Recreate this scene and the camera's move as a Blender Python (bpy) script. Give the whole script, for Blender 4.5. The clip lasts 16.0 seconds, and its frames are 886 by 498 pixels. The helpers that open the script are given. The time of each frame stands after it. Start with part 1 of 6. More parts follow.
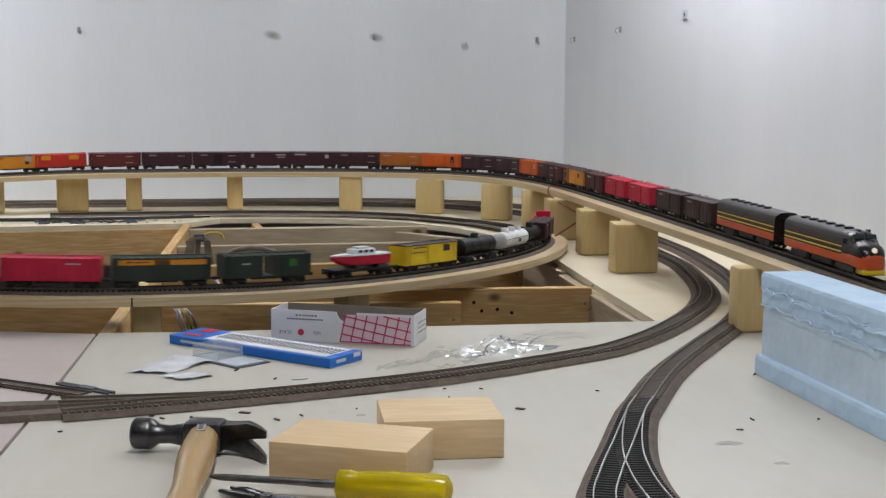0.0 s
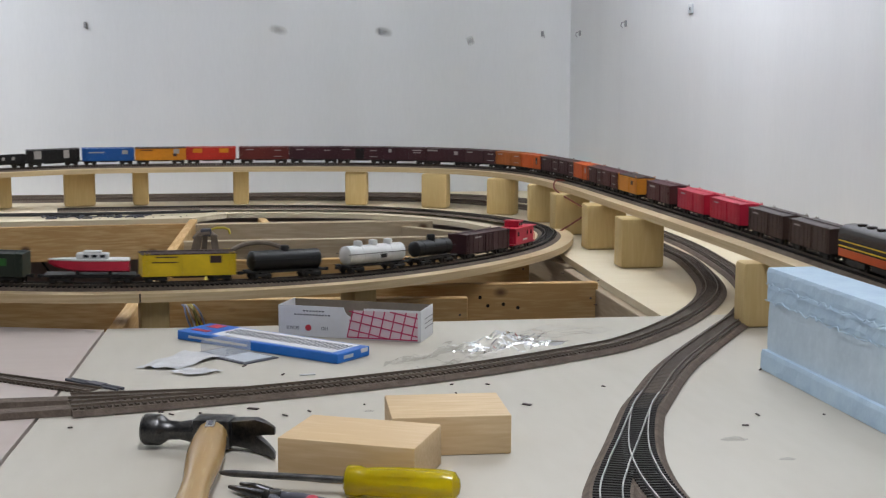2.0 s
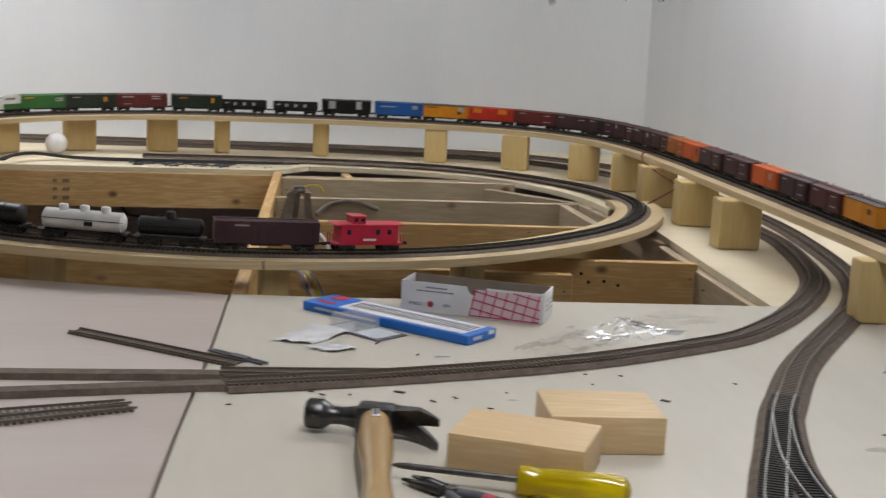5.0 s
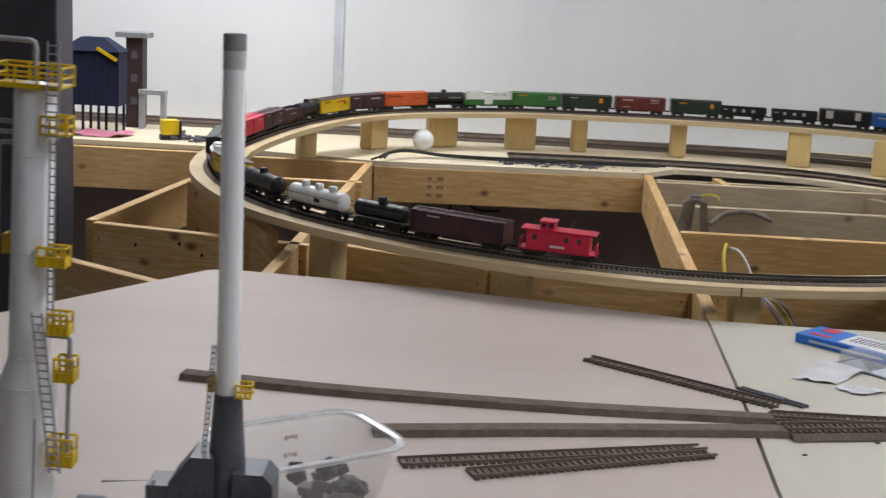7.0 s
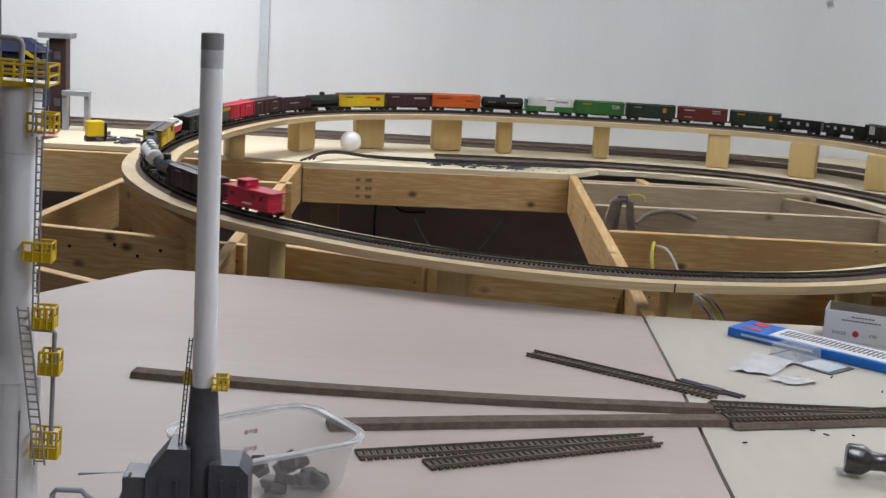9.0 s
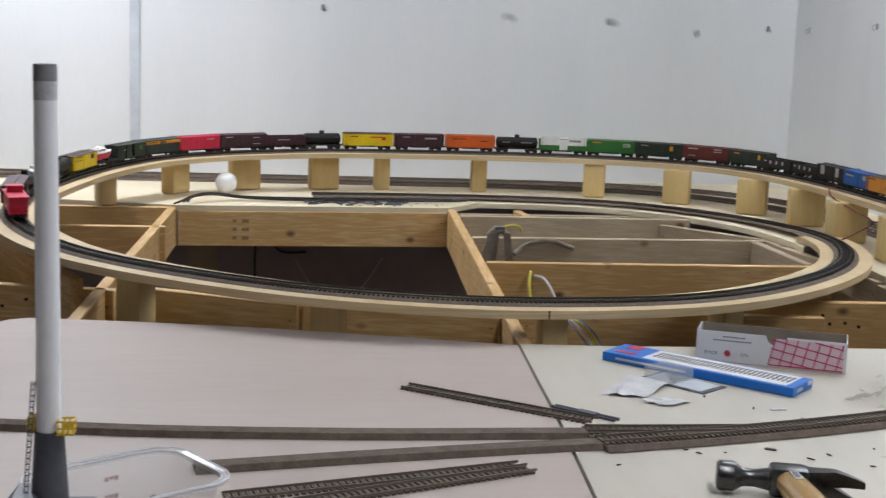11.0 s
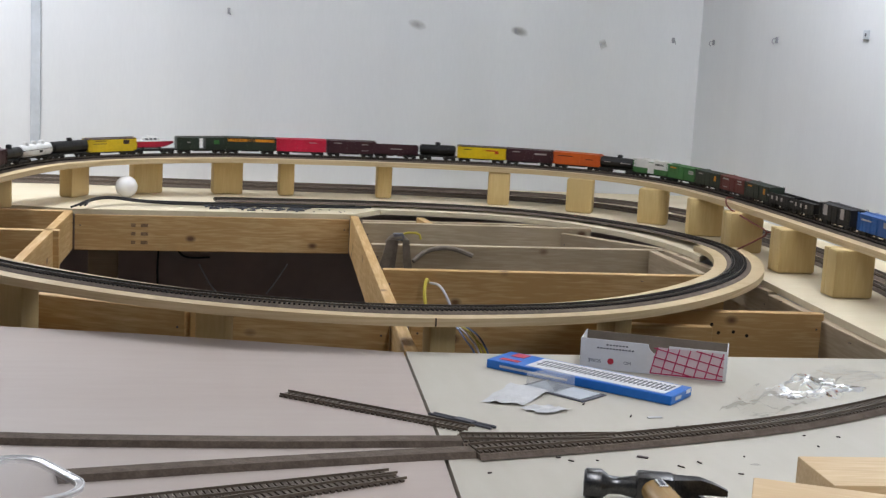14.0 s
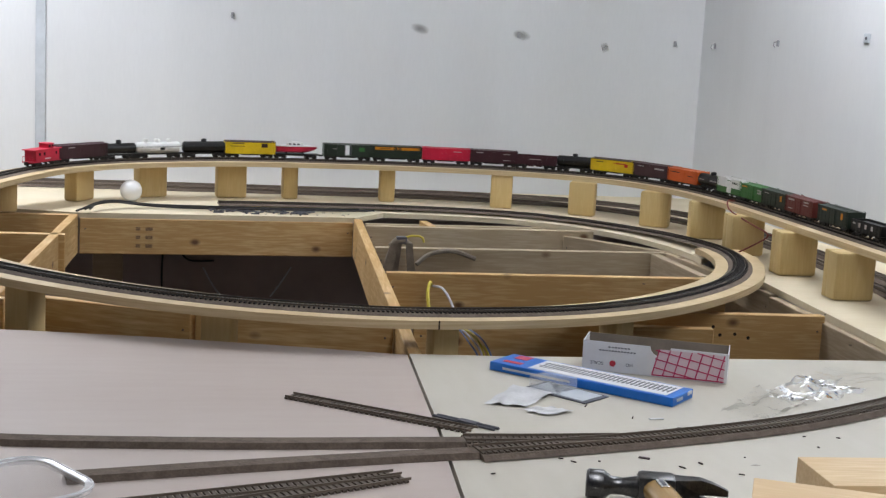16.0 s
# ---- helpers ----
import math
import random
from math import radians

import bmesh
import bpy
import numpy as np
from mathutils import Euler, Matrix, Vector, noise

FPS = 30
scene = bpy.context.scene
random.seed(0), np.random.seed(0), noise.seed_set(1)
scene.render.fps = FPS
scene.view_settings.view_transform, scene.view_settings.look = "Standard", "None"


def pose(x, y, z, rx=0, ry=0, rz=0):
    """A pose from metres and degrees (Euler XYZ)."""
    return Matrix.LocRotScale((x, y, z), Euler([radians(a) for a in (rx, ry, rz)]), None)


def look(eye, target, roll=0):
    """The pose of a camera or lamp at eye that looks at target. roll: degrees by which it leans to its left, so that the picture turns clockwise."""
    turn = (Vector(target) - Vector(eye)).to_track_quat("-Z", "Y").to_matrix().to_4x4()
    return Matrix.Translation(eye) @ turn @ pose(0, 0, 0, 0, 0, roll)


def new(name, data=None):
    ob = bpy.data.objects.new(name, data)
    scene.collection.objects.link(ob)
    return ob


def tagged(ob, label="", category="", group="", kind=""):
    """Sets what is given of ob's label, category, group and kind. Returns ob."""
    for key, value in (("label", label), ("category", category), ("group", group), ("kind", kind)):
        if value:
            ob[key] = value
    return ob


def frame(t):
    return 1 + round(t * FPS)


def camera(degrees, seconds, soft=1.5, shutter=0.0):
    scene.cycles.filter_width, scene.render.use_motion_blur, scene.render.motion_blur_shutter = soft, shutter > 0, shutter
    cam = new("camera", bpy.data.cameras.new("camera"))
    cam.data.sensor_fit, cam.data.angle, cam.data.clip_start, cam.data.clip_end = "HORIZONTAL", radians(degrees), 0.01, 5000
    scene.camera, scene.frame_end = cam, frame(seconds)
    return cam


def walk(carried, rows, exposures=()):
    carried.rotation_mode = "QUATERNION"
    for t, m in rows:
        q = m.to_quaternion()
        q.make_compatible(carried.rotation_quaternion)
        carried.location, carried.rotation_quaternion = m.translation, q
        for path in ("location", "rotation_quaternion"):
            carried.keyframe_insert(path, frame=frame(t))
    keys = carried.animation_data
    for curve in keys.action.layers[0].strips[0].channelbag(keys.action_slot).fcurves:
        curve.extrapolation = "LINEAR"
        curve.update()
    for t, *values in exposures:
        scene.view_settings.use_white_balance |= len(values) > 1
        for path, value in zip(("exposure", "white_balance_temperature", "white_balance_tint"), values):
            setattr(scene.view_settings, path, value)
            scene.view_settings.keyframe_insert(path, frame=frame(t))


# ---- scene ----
cam = camera(37.0, 16.0, 1.3, 0.5)
PATH = [
    (0, (0.342, -0.261, 0.329), (0.698, 1.692, 0.083), 0.3),
    (0.5, (0.341, -0.264, 0.332), (0.703, 1.687, 0.084), 0.3),
    (1, (0.341, -0.261, 0.33), (0.702, 1.69, 0.08), 0.3),
    (1.5, (0.341, -0.264, 0.331), (0.699, 1.688, 0.078), 0.2),
    (2, (0.339, -0.267, 0.334), (0.687, 1.685, 0.077), 0.2),
    (2.5, (0.338, -0.265, 0.334), (0.676, 1.688, 0.07), -0.0),
    (3, (0.336, -0.269, 0.334), (0.639, 1.691, 0.078), -0.4),
    (3.2, (0.34, -0.264, 0.334), (0.634, 1.698, 0.079), -0.6),
    (5.3, (0.15, -0.261, 0.408), (0.436, 1.683, 0.038), 3.8),
    (5.5, (0.106, -0.257, 0.418), (0.356, 1.691, 0.039), 4.9),
    (6, (0.028, -0.232, 0.421), (0.111, 1.728, 0.032), 4.1),
    (6.5, (-0.062, -0.213, 0.429), (-0.039, 1.747, 0.034), 3.1),
    (7, (-0.137, -0.197, 0.429), (-0.158, 1.762, 0.028), 3.0),
    (7.5, (-0.165, -0.207, 0.427), (-0.188, 1.752, 0.025), 3.2),
    (8, (-0.176, -0.215, 0.426), (-0.156, 1.743, 0.02), 3.4),
    (8.2, (-0.176, -0.218, 0.423), (-0.132, 1.739, 0.016), 3.5),
    (10.3, (-0.173, -0.227, 0.434), (0.017, 1.735, 0.097), 3.2),
    (10.5, (-0.164, -0.22, 0.43), (0.044, 1.742, 0.099), 3.2),
    (11, (-0.149, -0.213, 0.416), (0.124, 1.742, 0.094), 2.1),
    (11.5, (-0.128, -0.205, 0.414), (0.215, 1.74, 0.098), 2.8),
    (12, (-0.119, -0.205, 0.416), (0.263, 1.732, 0.098), 3.5),
    (12.5, (-0.101, -0.216, 0.419), (0.313, 1.715, 0.103), 3.5),
    (13, (-0.097, -0.21, 0.416), (0.329, 1.72, 0.105), 3.4),
    (13.5, (-0.097, -0.212, 0.416), (0.302, 1.723, 0.106), 3.1),
    (14, (-0.099, -0.216, 0.418), (0.288, 1.722, 0.111), 3.1),
    (14.5, (-0.104, -0.216, 0.42), (0.272, 1.725, 0.116), 3.2),
    (15, (-0.102, -0.213, 0.415), (0.27, 1.729, 0.115), 3.2),
    (15.5, (-0.102, -0.217, 0.418), (0.274, 1.724, 0.115), 3.3),
    (16, (-0.103, -0.231, 0.421), (0.28, 1.708, 0.118), 3.0),
]
EXPOSURE = 0.06
walk(cam, [(t, look(eye, target, roll)) for t, eye, target, roll in PATH],
     exposures=[(0, EXPOSURE - 0.08, 6500, 10), (3.2, EXPOSURE - 0.08, 6550, 10), (5.3, EXPOSURE - 0.2, 6900, 11), (6.2, EXPOSURE - 0.15, 6800, 11), (7.2, EXPOSURE, 6650, 11), (8.2, EXPOSURE, 6600, 10), (10.3, EXPOSURE, 6500, 10), (16, EXPOSURE, 6500, 10)])

# ---- plan ----
LAMPS = [(-0.75, 2.85, 26, 15, 1.0, 180), (0.98, 2.14, 28, -83, 0.5, 163), (0.50, 0.20, 9.6, 0, 1.0, 136)]
TRACKS = [
    [(0.195, 1.106), (0.27, 1.104), (0.37, 1.105)],
    [(0.200, 1.068), (0.312, 1.090), (0.448, 1.122), (0.607, 1.172), (0.765, 1.249), (0.862, 1.314), (0.997, 1.474),
     (1.117, 1.683), (1.19, 1.955), (1.21, 2.125), (1.227, 2.5), (1.18, 2.92), (0.98, 3.23), (0.6, 3.355), (0.2, 3.375), (-0.5, 3.38), (-1.9, 3.38)],
    [(0.76, 0.965), (0.864, 1.159), (0.996, 1.351), (1.076, 1.465), (1.147, 1.595), (1.205, 1.767), (1.257, 2.04),
     (1.285, 2.3), (1.29, 2.75), (1.22, 3.13), (1.02, 3.36), (0.7, 3.455), (0.2, 3.475), (-1.9, 3.475)],
]
TURNOUT = [[(0.596, 0.468), (0.641, 0.681), (0.672, 0.767), (0.711, 0.854), (0.76, 0.965), (0.789, 1.022)],
           [(0.683, 0.469), (0.688, 0.682), (0.701, 0.783), (0.723, 0.864), (0.7602, 0.965), (0.7892, 1.022)]]


HELIX = [(-0.95, 2.98), (-0.35, 3.02), (0.05, 3.07), (0.45, 3.075), (0.75, 3.0), (0.95, 2.80), (1.03, 2.55), (1.02, 2.32),
         (0.90, 2.04), (0.70, 1.80), (0.49, 1.65), (0.255, 1.585), (0.065, 1.59), (-0.125, 1.645), (-0.33, 1.77),
         (-0.47, 1.92), (-0.575, 2.15), (-0.60, 2.38), (-0.57, 2.60), (-0.51, 2.82), (-0.40, 3.04), (-0.20, 3.18),
         (0.15, 3.25), (0.55, 3.255), (0.86, 3.18), (1.06, 3.00), (1.140, 2.68), (1.14, 2.10), (1.125, 1.58), (1.105, 1.18),
         (1.08, 0.6), (1.08, 0.0), (1.08, -2.6)]


def smooth(points, step=0.01):
    """A dense, evenly stepped, rounded line through the given plan points."""
    p = np.array([2 * np.array(points[0]) - points[1], *points, 2 * np.array(points[-1]) - points[-2]], float)
    dense = []
    for i in range(1, len(p) - 2):
        u = np.linspace(0, 1, 40, endpoint=False)[:, None]
        a, b, c, d = p[i - 1:i + 3]
        dense.append(0.5 * (2 * b + (c - a) * u + (2 * a - 5 * b + 4 * c - d) * u ** 2 + (3 * b - a - 3 * c + d) * u ** 3))
    q = np.concatenate(dense + [p[-2:-1]])
    for _ in range(60):
        q[1:-1] = 0.25 * q[:-2] + 0.5 * q[1:-1] + 0.25 * q[2:]
    s = np.r_[0, np.cumsum(np.linalg.norm(np.diff(q, axis=0), axis=1))]
    n = int(s[-1] / step)
    e = np.linspace(0, s[-1], n + 1)
    return np.stack([np.interp(e, s, q[:, k]) for k in range(q.shape[1])], 1)


LINE = smooth(HELIX)
LEN = np.r_[0, np.cumsum(np.linalg.norm(np.diff(LINE, axis=0), axis=1))]
# the rail's height: level on the deck, a steady climb round the loop, level on the trestle
RAIL = np.interp(LEN, [0, 2.0, 6.1, 7.4, 20], [0.0140, 0.0140, 0.1085, 0.1090, 0.1090])

# ---- light ----
world = bpy.data.worlds.new("room_dark")
scene.world = world
world.use_nodes = True
world.node_tree.nodes["Background"].inputs[0].default_value = (0.8, 0.9, 1.0, 1)
world.node_tree.nodes["Background"].inputs[1].default_value = 0.02


def lamp(x, y, z, sx, sy, watts, tilt, spread, colour=(0.945, 0.985, 1.075)):
    data = bpy.data.lights.new("tube_light", "AREA")
    data.shape, data.size, data.size_y, data.energy, data.color = "RECTANGLE", sx, sy, watts, colour
    data.spread = radians(spread)
    ob = new("tube_light", data)
    ob.matrix_world = pose(x, y, z, 0, tilt, 0)
    return ob


for lx, ly, watts, tilt, long, spread in LAMPS:
    lamp(lx, ly, 1.36, 0.14, long, watts, tilt, spread)


# ---- materials ----
def material(name, colour, rough=0.5, metal=0.0, other=None, scale=20.0, stretch=(1, 1, 1), bump=0.1, fine=8.0, alpha=1.0,
             glass=0.0, ior=1.45, vary=0.0, clear=0.0):
    """A surface with broad and fine variation between two colours and a fine relief."""
    m = bpy.data.materials.new(name)
    m.use_nodes = True
    nodes, links = m.node_tree.nodes, m.node_tree.links
    b = nodes["Principled BSDF"]
    other = other or tuple(c * 0.82 for c in colour)
    co = nodes.new("ShaderNodeTexCoord")
    mp = nodes.new("ShaderNodeMapping")
    mp.inputs["Scale"].default_value = stretch
    links.new(co.outputs["Object"], mp.inputs[0])
    broad, small = nodes.new("ShaderNodeTexNoise"), nodes.new("ShaderNodeTexNoise")
    broad.inputs["Scale"].default_value, small.inputs["Scale"].default_value = scale, scale * fine
    broad.inputs["Detail"].default_value, small.inputs["Detail"].default_value = 4, 3
    links.new(mp.outputs[0], broad.inputs[0]), links.new(mp.outputs[0], small.inputs[0])
    mix = nodes.new("ShaderNodeMath")
    mix.operation = "MULTIPLY_ADD"
    mix.inputs[1].default_value = 0.35
    links.new(small.outputs[0], mix.inputs[0]), links.new(broad.outputs[0], mix.inputs[2])
    ramp = nodes.new("ShaderNodeValToRGB")
    ramp.color_ramp.elements[0].position, ramp.color_ramp.elements[1].position = 0.48, 0.88
    ramp.color_ramp.elements[0].color, ramp.color_ramp.elements[1].color = (*colour, 1), (*other, 1)
    links.new(mix.outputs[0], ramp.inputs[0])
    out = ramp.outputs[0]
    if vary:
        info, hsv = nodes.new("ShaderNodeObjectInfo"), nodes.new("ShaderNodeHueSaturation")
        span = nodes.new("ShaderNodeMapRange")
        span.inputs[3].default_value, span.inputs[4].default_value = 1 - vary, 1 + vary
        links.new(info.outputs["Random"], span.inputs[0]), links.new(span.outputs[0], hsv.inputs["Value"])
        links.new(out, hsv.inputs["Color"])
        out = hsv.outputs[0]
    links.new(out, b.inputs["Base Color"])
    b.inputs["Roughness"].default_value, b.inputs["Metallic"].default_value = rough, metal
    b.inputs["Transmission Weight"].default_value, b.inputs["IOR"].default_value = glass, ior
    b.inputs["Alpha"].default_value = alpha
    b.inputs["Coat Weight"].default_value = clear
    if bump:
        bp = nodes.new("ShaderNodeBump")
        bp.inputs["Strength"].default_value, bp.inputs["Distance"].default_value = bump, 0.002
        links.new(mix.outputs[0], bp.inputs["Height"]), links.new(bp.outputs[0], b.inputs["Normal"])
    return m


def wood(name, colour, dark, rings=38.0, knots=True, rough=0.6, vary=0.06):
    """Sawn softwood: the grain runs along the piece's own x, with bowed growth lines, fine fibres and dark knots."""
    m = bpy.data.materials.new(name)
    m.use_nodes = True
    nodes, links = m.node_tree.nodes, m.node_tree.links
    b = nodes["Principled BSDF"]
    co, info = nodes.new("ShaderNodeTexCoord"), nodes.new("ShaderNodeObjectInfo")
    shift = nodes.new("ShaderNodeVectorMath")
    shift.operation = "MULTIPLY_ADD"
    shift.inputs[1].default_value = (7.0, 3.0, 5.0)
    links.new(info.outputs["Random"], shift.inputs[0]), links.new(co.outputs["Object"], shift.inputs[2])
    mp = nodes.new("ShaderNodeMapping")
    mp.inputs["Scale"].default_value = (0.09, 1, 1)
    links.new(shift.outputs[0], mp.inputs[0])
    wave = nodes.new("ShaderNodeTexWave")
    wave.bands_direction = "DIAGONAL"
    wave.inputs["Scale"].default_value, wave.inputs["Distortion"].default_value = rings, 5.0
    wave.inputs["Detail"].default_value, wave.inputs["Detail Scale"].default_value = 2.0, 0.6
    fibre = nodes.new("ShaderNodeTexNoise")
    fibre.inputs["Scale"].default_value, fibre.inputs["Detail"].default_value = 260, 3
    broad = nodes.new("ShaderNodeTexNoise")
    broad.inputs["Scale"].default_value = 6
    links.new(mp.outputs[0], wave.inputs[0]), links.new(mp.outputs[0], fibre.inputs[0]), links.new(shift.outputs[0], broad.inputs[0])
    a, c = nodes.new("ShaderNodeMath"), nodes.new("ShaderNodeMath")
    a.operation = c.operation = "MULTIPLY_ADD"
    a.inputs[1].default_value, c.inputs[1].default_value = 0.09, 0.75
    links.new(wave.outputs["Fac"], a.inputs[0]), links.new(fibre.outputs[0], a.inputs[2])
    links.new(broad.outputs[0], c.inputs[0]), links.new(a.outputs[0], c.inputs[2])
    ramp = nodes.new("ShaderNodeValToRGB")
    ramp.color_ramp.elements[0].position, ramp.color_ramp.elements[1].position = 0.5, 1.3
    ramp.color_ramp.elements[1].position = 1.0
    ramp.color_ramp.elements[0].color, ramp.color_ramp.elements[1].color = (*colour, 1), (*dark, 1)
    links.new(c.outputs[0], ramp.inputs[0])
    out = ramp.outputs[0]
    if knots:
        spread = nodes.new("ShaderNodeMapping")
        spread.inputs["Scale"].default_value = (10, 15, 15)
        links.new(shift.outputs[0], spread.inputs[0])
        cell = nodes.new("ShaderNodeTexVoronoi")
        cell.inputs["Scale"].default_value = 1.0
        links.new(spread.outputs[0], cell.inputs[0])
        edge = nodes.new("ShaderNodeMapRange")
        edge.inputs[1].default_value, edge.inputs[2].default_value = 0.055, 0.15
        links.new(cell.outputs["Distance"], edge.inputs[0])
        kn = nodes.new("ShaderNodeMix")
        kn.data_type = "RGBA"
        kn.inputs[6].default_value = (0.13, 0.06, 0.025, 1)
        links.new(edge.outputs[0], kn.inputs[0]), links.new(out, kn.inputs[7])
        out = kn.outputs[2]
    hsv, span = nodes.new("ShaderNodeHueSaturation"), nodes.new("ShaderNodeMapRange")
    span.inputs[3].default_value, span.inputs[4].default_value = 1 - vary, 1 + vary
    links.new(info.outputs["Random"], span.inputs[0]), links.new(span.outputs[0], hsv.inputs["Value"])
    links.new(out, hsv.inputs["Color"]), links.new(hsv.outputs[0], b.inputs["Base Color"])
    bp = nodes.new("ShaderNodeBump")
    bp.inputs["Strength"].default_value, bp.inputs["Distance"].default_value = 0.15, 0.001
    links.new(a.outputs[0], bp.inputs["Height"]), links.new(bp.outputs[0], b.inputs["Normal"])
    b.inputs["Roughness"].default_value = rough
    return m


M_WALL = material("wall_paint", (0.75, 0.765, 0.775), 0.75, other=(0.70, 0.715, 0.725), scale=2.2, stretch=(2.2, 2.2, 0.35), bump=0.12, fine=40)
M_CEIL = material("ceiling_paint", (0.75, 0.75, 0.73), 0.9, scale=2, bump=0.05)
# near-black base colour: the shade under the benchwork is put into the floor
M_FLOOR = material("shaded_floor_concrete", (0.10, 0.08, 0.075), 0.7, other=(0.065, 0.051, 0.048), scale=3, bump=0.15)
M_PINE = wood("pine", (0.71, 0.515, 0.265), (0.50, 0.30, 0.11))
M_PINE_OLD = wood("weathered_pine", (0.54, 0.44, 0.31), (0.40, 0.31, 0.20))
M_POST = wood("pine_post", (0.68, 0.525, 0.255), (0.60, 0.435, 0.19), rings=24, knots=False)
M_BLOCK = wood("fresh_pine", (0.72, 0.55, 0.33), (0.60, 0.42, 0.225), rings=22, knots=False)
M_PLY_L = material("plywood_pinkish", (0.50, 0.43, 0.385), 0.55, other=(0.45, 0.375, 0.33), scale=2.2, stretch=(0.35, 2.2, 1), bump=0.05, fine=14)
M_PLY_R = material("plywood_pale", (0.55, 0.515, 0.44), 0.5, other=(0.49, 0.455, 0.375), scale=2.0, stretch=(2.0, 0.5, 1), bump=0.05, fine=14)
M_DECK = material("deck_plywood", (0.74, 0.655, 0.485), 0.6, other=(0.66, 0.56, 0.38), scale=3.0, stretch=(0.5, 2.5, 1), bump=0.06, fine=14)
M_RING = material("ring_plywood", (0.62, 0.49, 0.30), 0.6, other=(0.50, 0.37, 0.20), scale=6.0, stretch=(1, 1, 60), bump=0.1)
M_CORK = material("cork_roadbed", (0.155, 0.118, 0.09), 0.9, other=(0.10, 0.074, 0.056), scale=90, bump=0.6, fine=4)
M_TIE = material("tie_plastic", (0.018, 0.014, 0.012), 0.7, scale=60)
M_TIE_GREY = material("tie_brown_plastic", (0.12, 0.092, 0.07), 0.7, scale=60)
M_RAIL = material("rail_dark_nickel", (0.16, 0.14, 0.125), 0.35, 0.9, scale=60, bump=0.02)
M_RAIL_BROWN = material("rail_painted_brown", (0.20, 0.158, 0.122), 0.5, 0.3, scale=60, bump=0.02)
M_RAIL_NEW = material("rail_nickel_silver", (0.36, 0.35, 0.33), 0.42, 0.9, scale=60, bump=0.02)


# ---- building blocks ----
class Shape:
    """Gathers boxes, ribbons, tubes and turned forms into one mesh."""

    def __init__(self):
        self.v, self.f = [], []

    def add(self, v, f):
        n = len(self.v)
        self.v += [tuple(p) for p in v]
        self.f += [tuple(i + n for i in q) for q in f]
        return self

    def box(self, x0, x1, y0, y1, z0, z1, m=None):
        v = [Vector((x, y, z)) for z in (z0, z1) for y in (y0, y1) for x in (x0, x1)]
        return self.add([m @ p for p in v] if m else v, [(0, 2, 3, 1), (4, 5, 7, 6), (0, 1, 5, 4), (2, 6, 7, 3), (0, 4, 6, 2), (1, 3, 7, 5)])

    def soft_box(self, x0, x1, y0, y1, z0, z1, r, m=None, segments=2):
        bm = bmesh.new()
        bmesh.ops.create_cube(bm, size=1)
        for p in bm.verts:
            p.co = Vector(((x0 + x1) / 2 + p.co.x * (x1 - x0), (y0 + y1) / 2 + p.co.y * (y1 - y0), (z0 + z1) / 2 + p.co.z * (z1 - z0)))
        bmesh.ops.bevel(bm, geom=bm.edges[:], offset=r, segments=segments, affect="EDGES", profile=0.5)
        bm.verts.index_update()
        self.add([m @ p.co if m else p.co for p in bm.verts], [[p.index for p in q.verts] for q in bm.faces])
        bm.free()
        return self

    def ribbon(self, line, low, high, left, right, left_low=None, right_low=None):
        """A bar along a plan line between two heights; left and right are its half widths at the top."""
        line = np.asarray(line, float)
        d = np.gradient(line, axis=0)
        d /= np.linalg.norm(d, axis=1)[:, None]
        side = np.stack([-d[:, 1], d[:, 0]], 1)
        low, high = np.broadcast_to(low, len(line)), np.broadcast_to(high, len(line))
        ll, rl = left if left_low is None else left_low, right if right_low is None else right_low
        v, f = [], []
        for p, q, a, b in zip(line, side, low, high):
            v += [(*(p + q * ll), a), (*(p - q * rl), a), (*(p - q * right), b), (*(p + q * left), b)]
        for i in range(len(line) - 1):
            k = 4 * i
            f += [(k + j, k + (j + 1) % 4, k + 4 + (j + 1) % 4, k + 4 + j) for j in range(4)]
        f += [(0, 3, 2, 1), tuple(len(v) - 4 + j for j in range(4))]
        return self.add(v, f)

    def tube(self, points, r, n=8, ends=True):
        pts = [Vector(p) for p in points]
        rs = r if isinstance(r, (list, tuple)) else [r] * len(pts)
        v, f = [], []
        up = None
        for i, p in enumerate(pts):
            d = (pts[min(i + 1, len(pts) - 1)] - pts[max(i - 1, 0)]).normalized()
            if up is None:
                up = d.orthogonal().normalized()
            up = (up - d * up.dot(d)).normalized()
            w = d.cross(up)
            v += [p + rs[i] * (math.cos(a) * up + math.sin(a) * w) for a in (2 * math.pi * k / n for k in range(n))]
        for i in range(len(pts) - 1):
            f += [(i * n + k, i * n + (k + 1) % n, i * n + n + (k + 1) % n, i * n + n + k) for k in range(n)]
        if ends:
            f += [tuple(range(n))[::-1], tuple(len(v) - n + k for k in range(n))]
        return self.add(v, f)

    def turned(self, profile, n=24, m=None):
        """A form turned about its own z from (radius, height) pairs."""
        v = [Vector((r * math.cos(2 * math.pi * k / n), r * math.sin(2 * math.pi * k / n), z)) for r, z in profile for k in range(n)]
        f = [(i * n + k, i * n + (k + 1) % n, i * n + n + (k + 1) % n, i * n + n + k) for i in range(len(profile) - 1) for k in range(n)]
        f += [tuple(range(n))[::-1], tuple(len(v) - n + k for k in range(n))]
        return self.add([m @ p for p in v] if m else v, f)

    def prism(self, plan, low, high):
        n = len(plan)
        v = [(x, y, low) for x, y in plan] + [(x, y, high) for x, y in plan]
        return self.add(v, [tuple(range(n))[::-1], tuple(range(n, 2 * n))] + [(i, (i + 1) % n, n + (i + 1) % n, n + i) for i in range(n)])

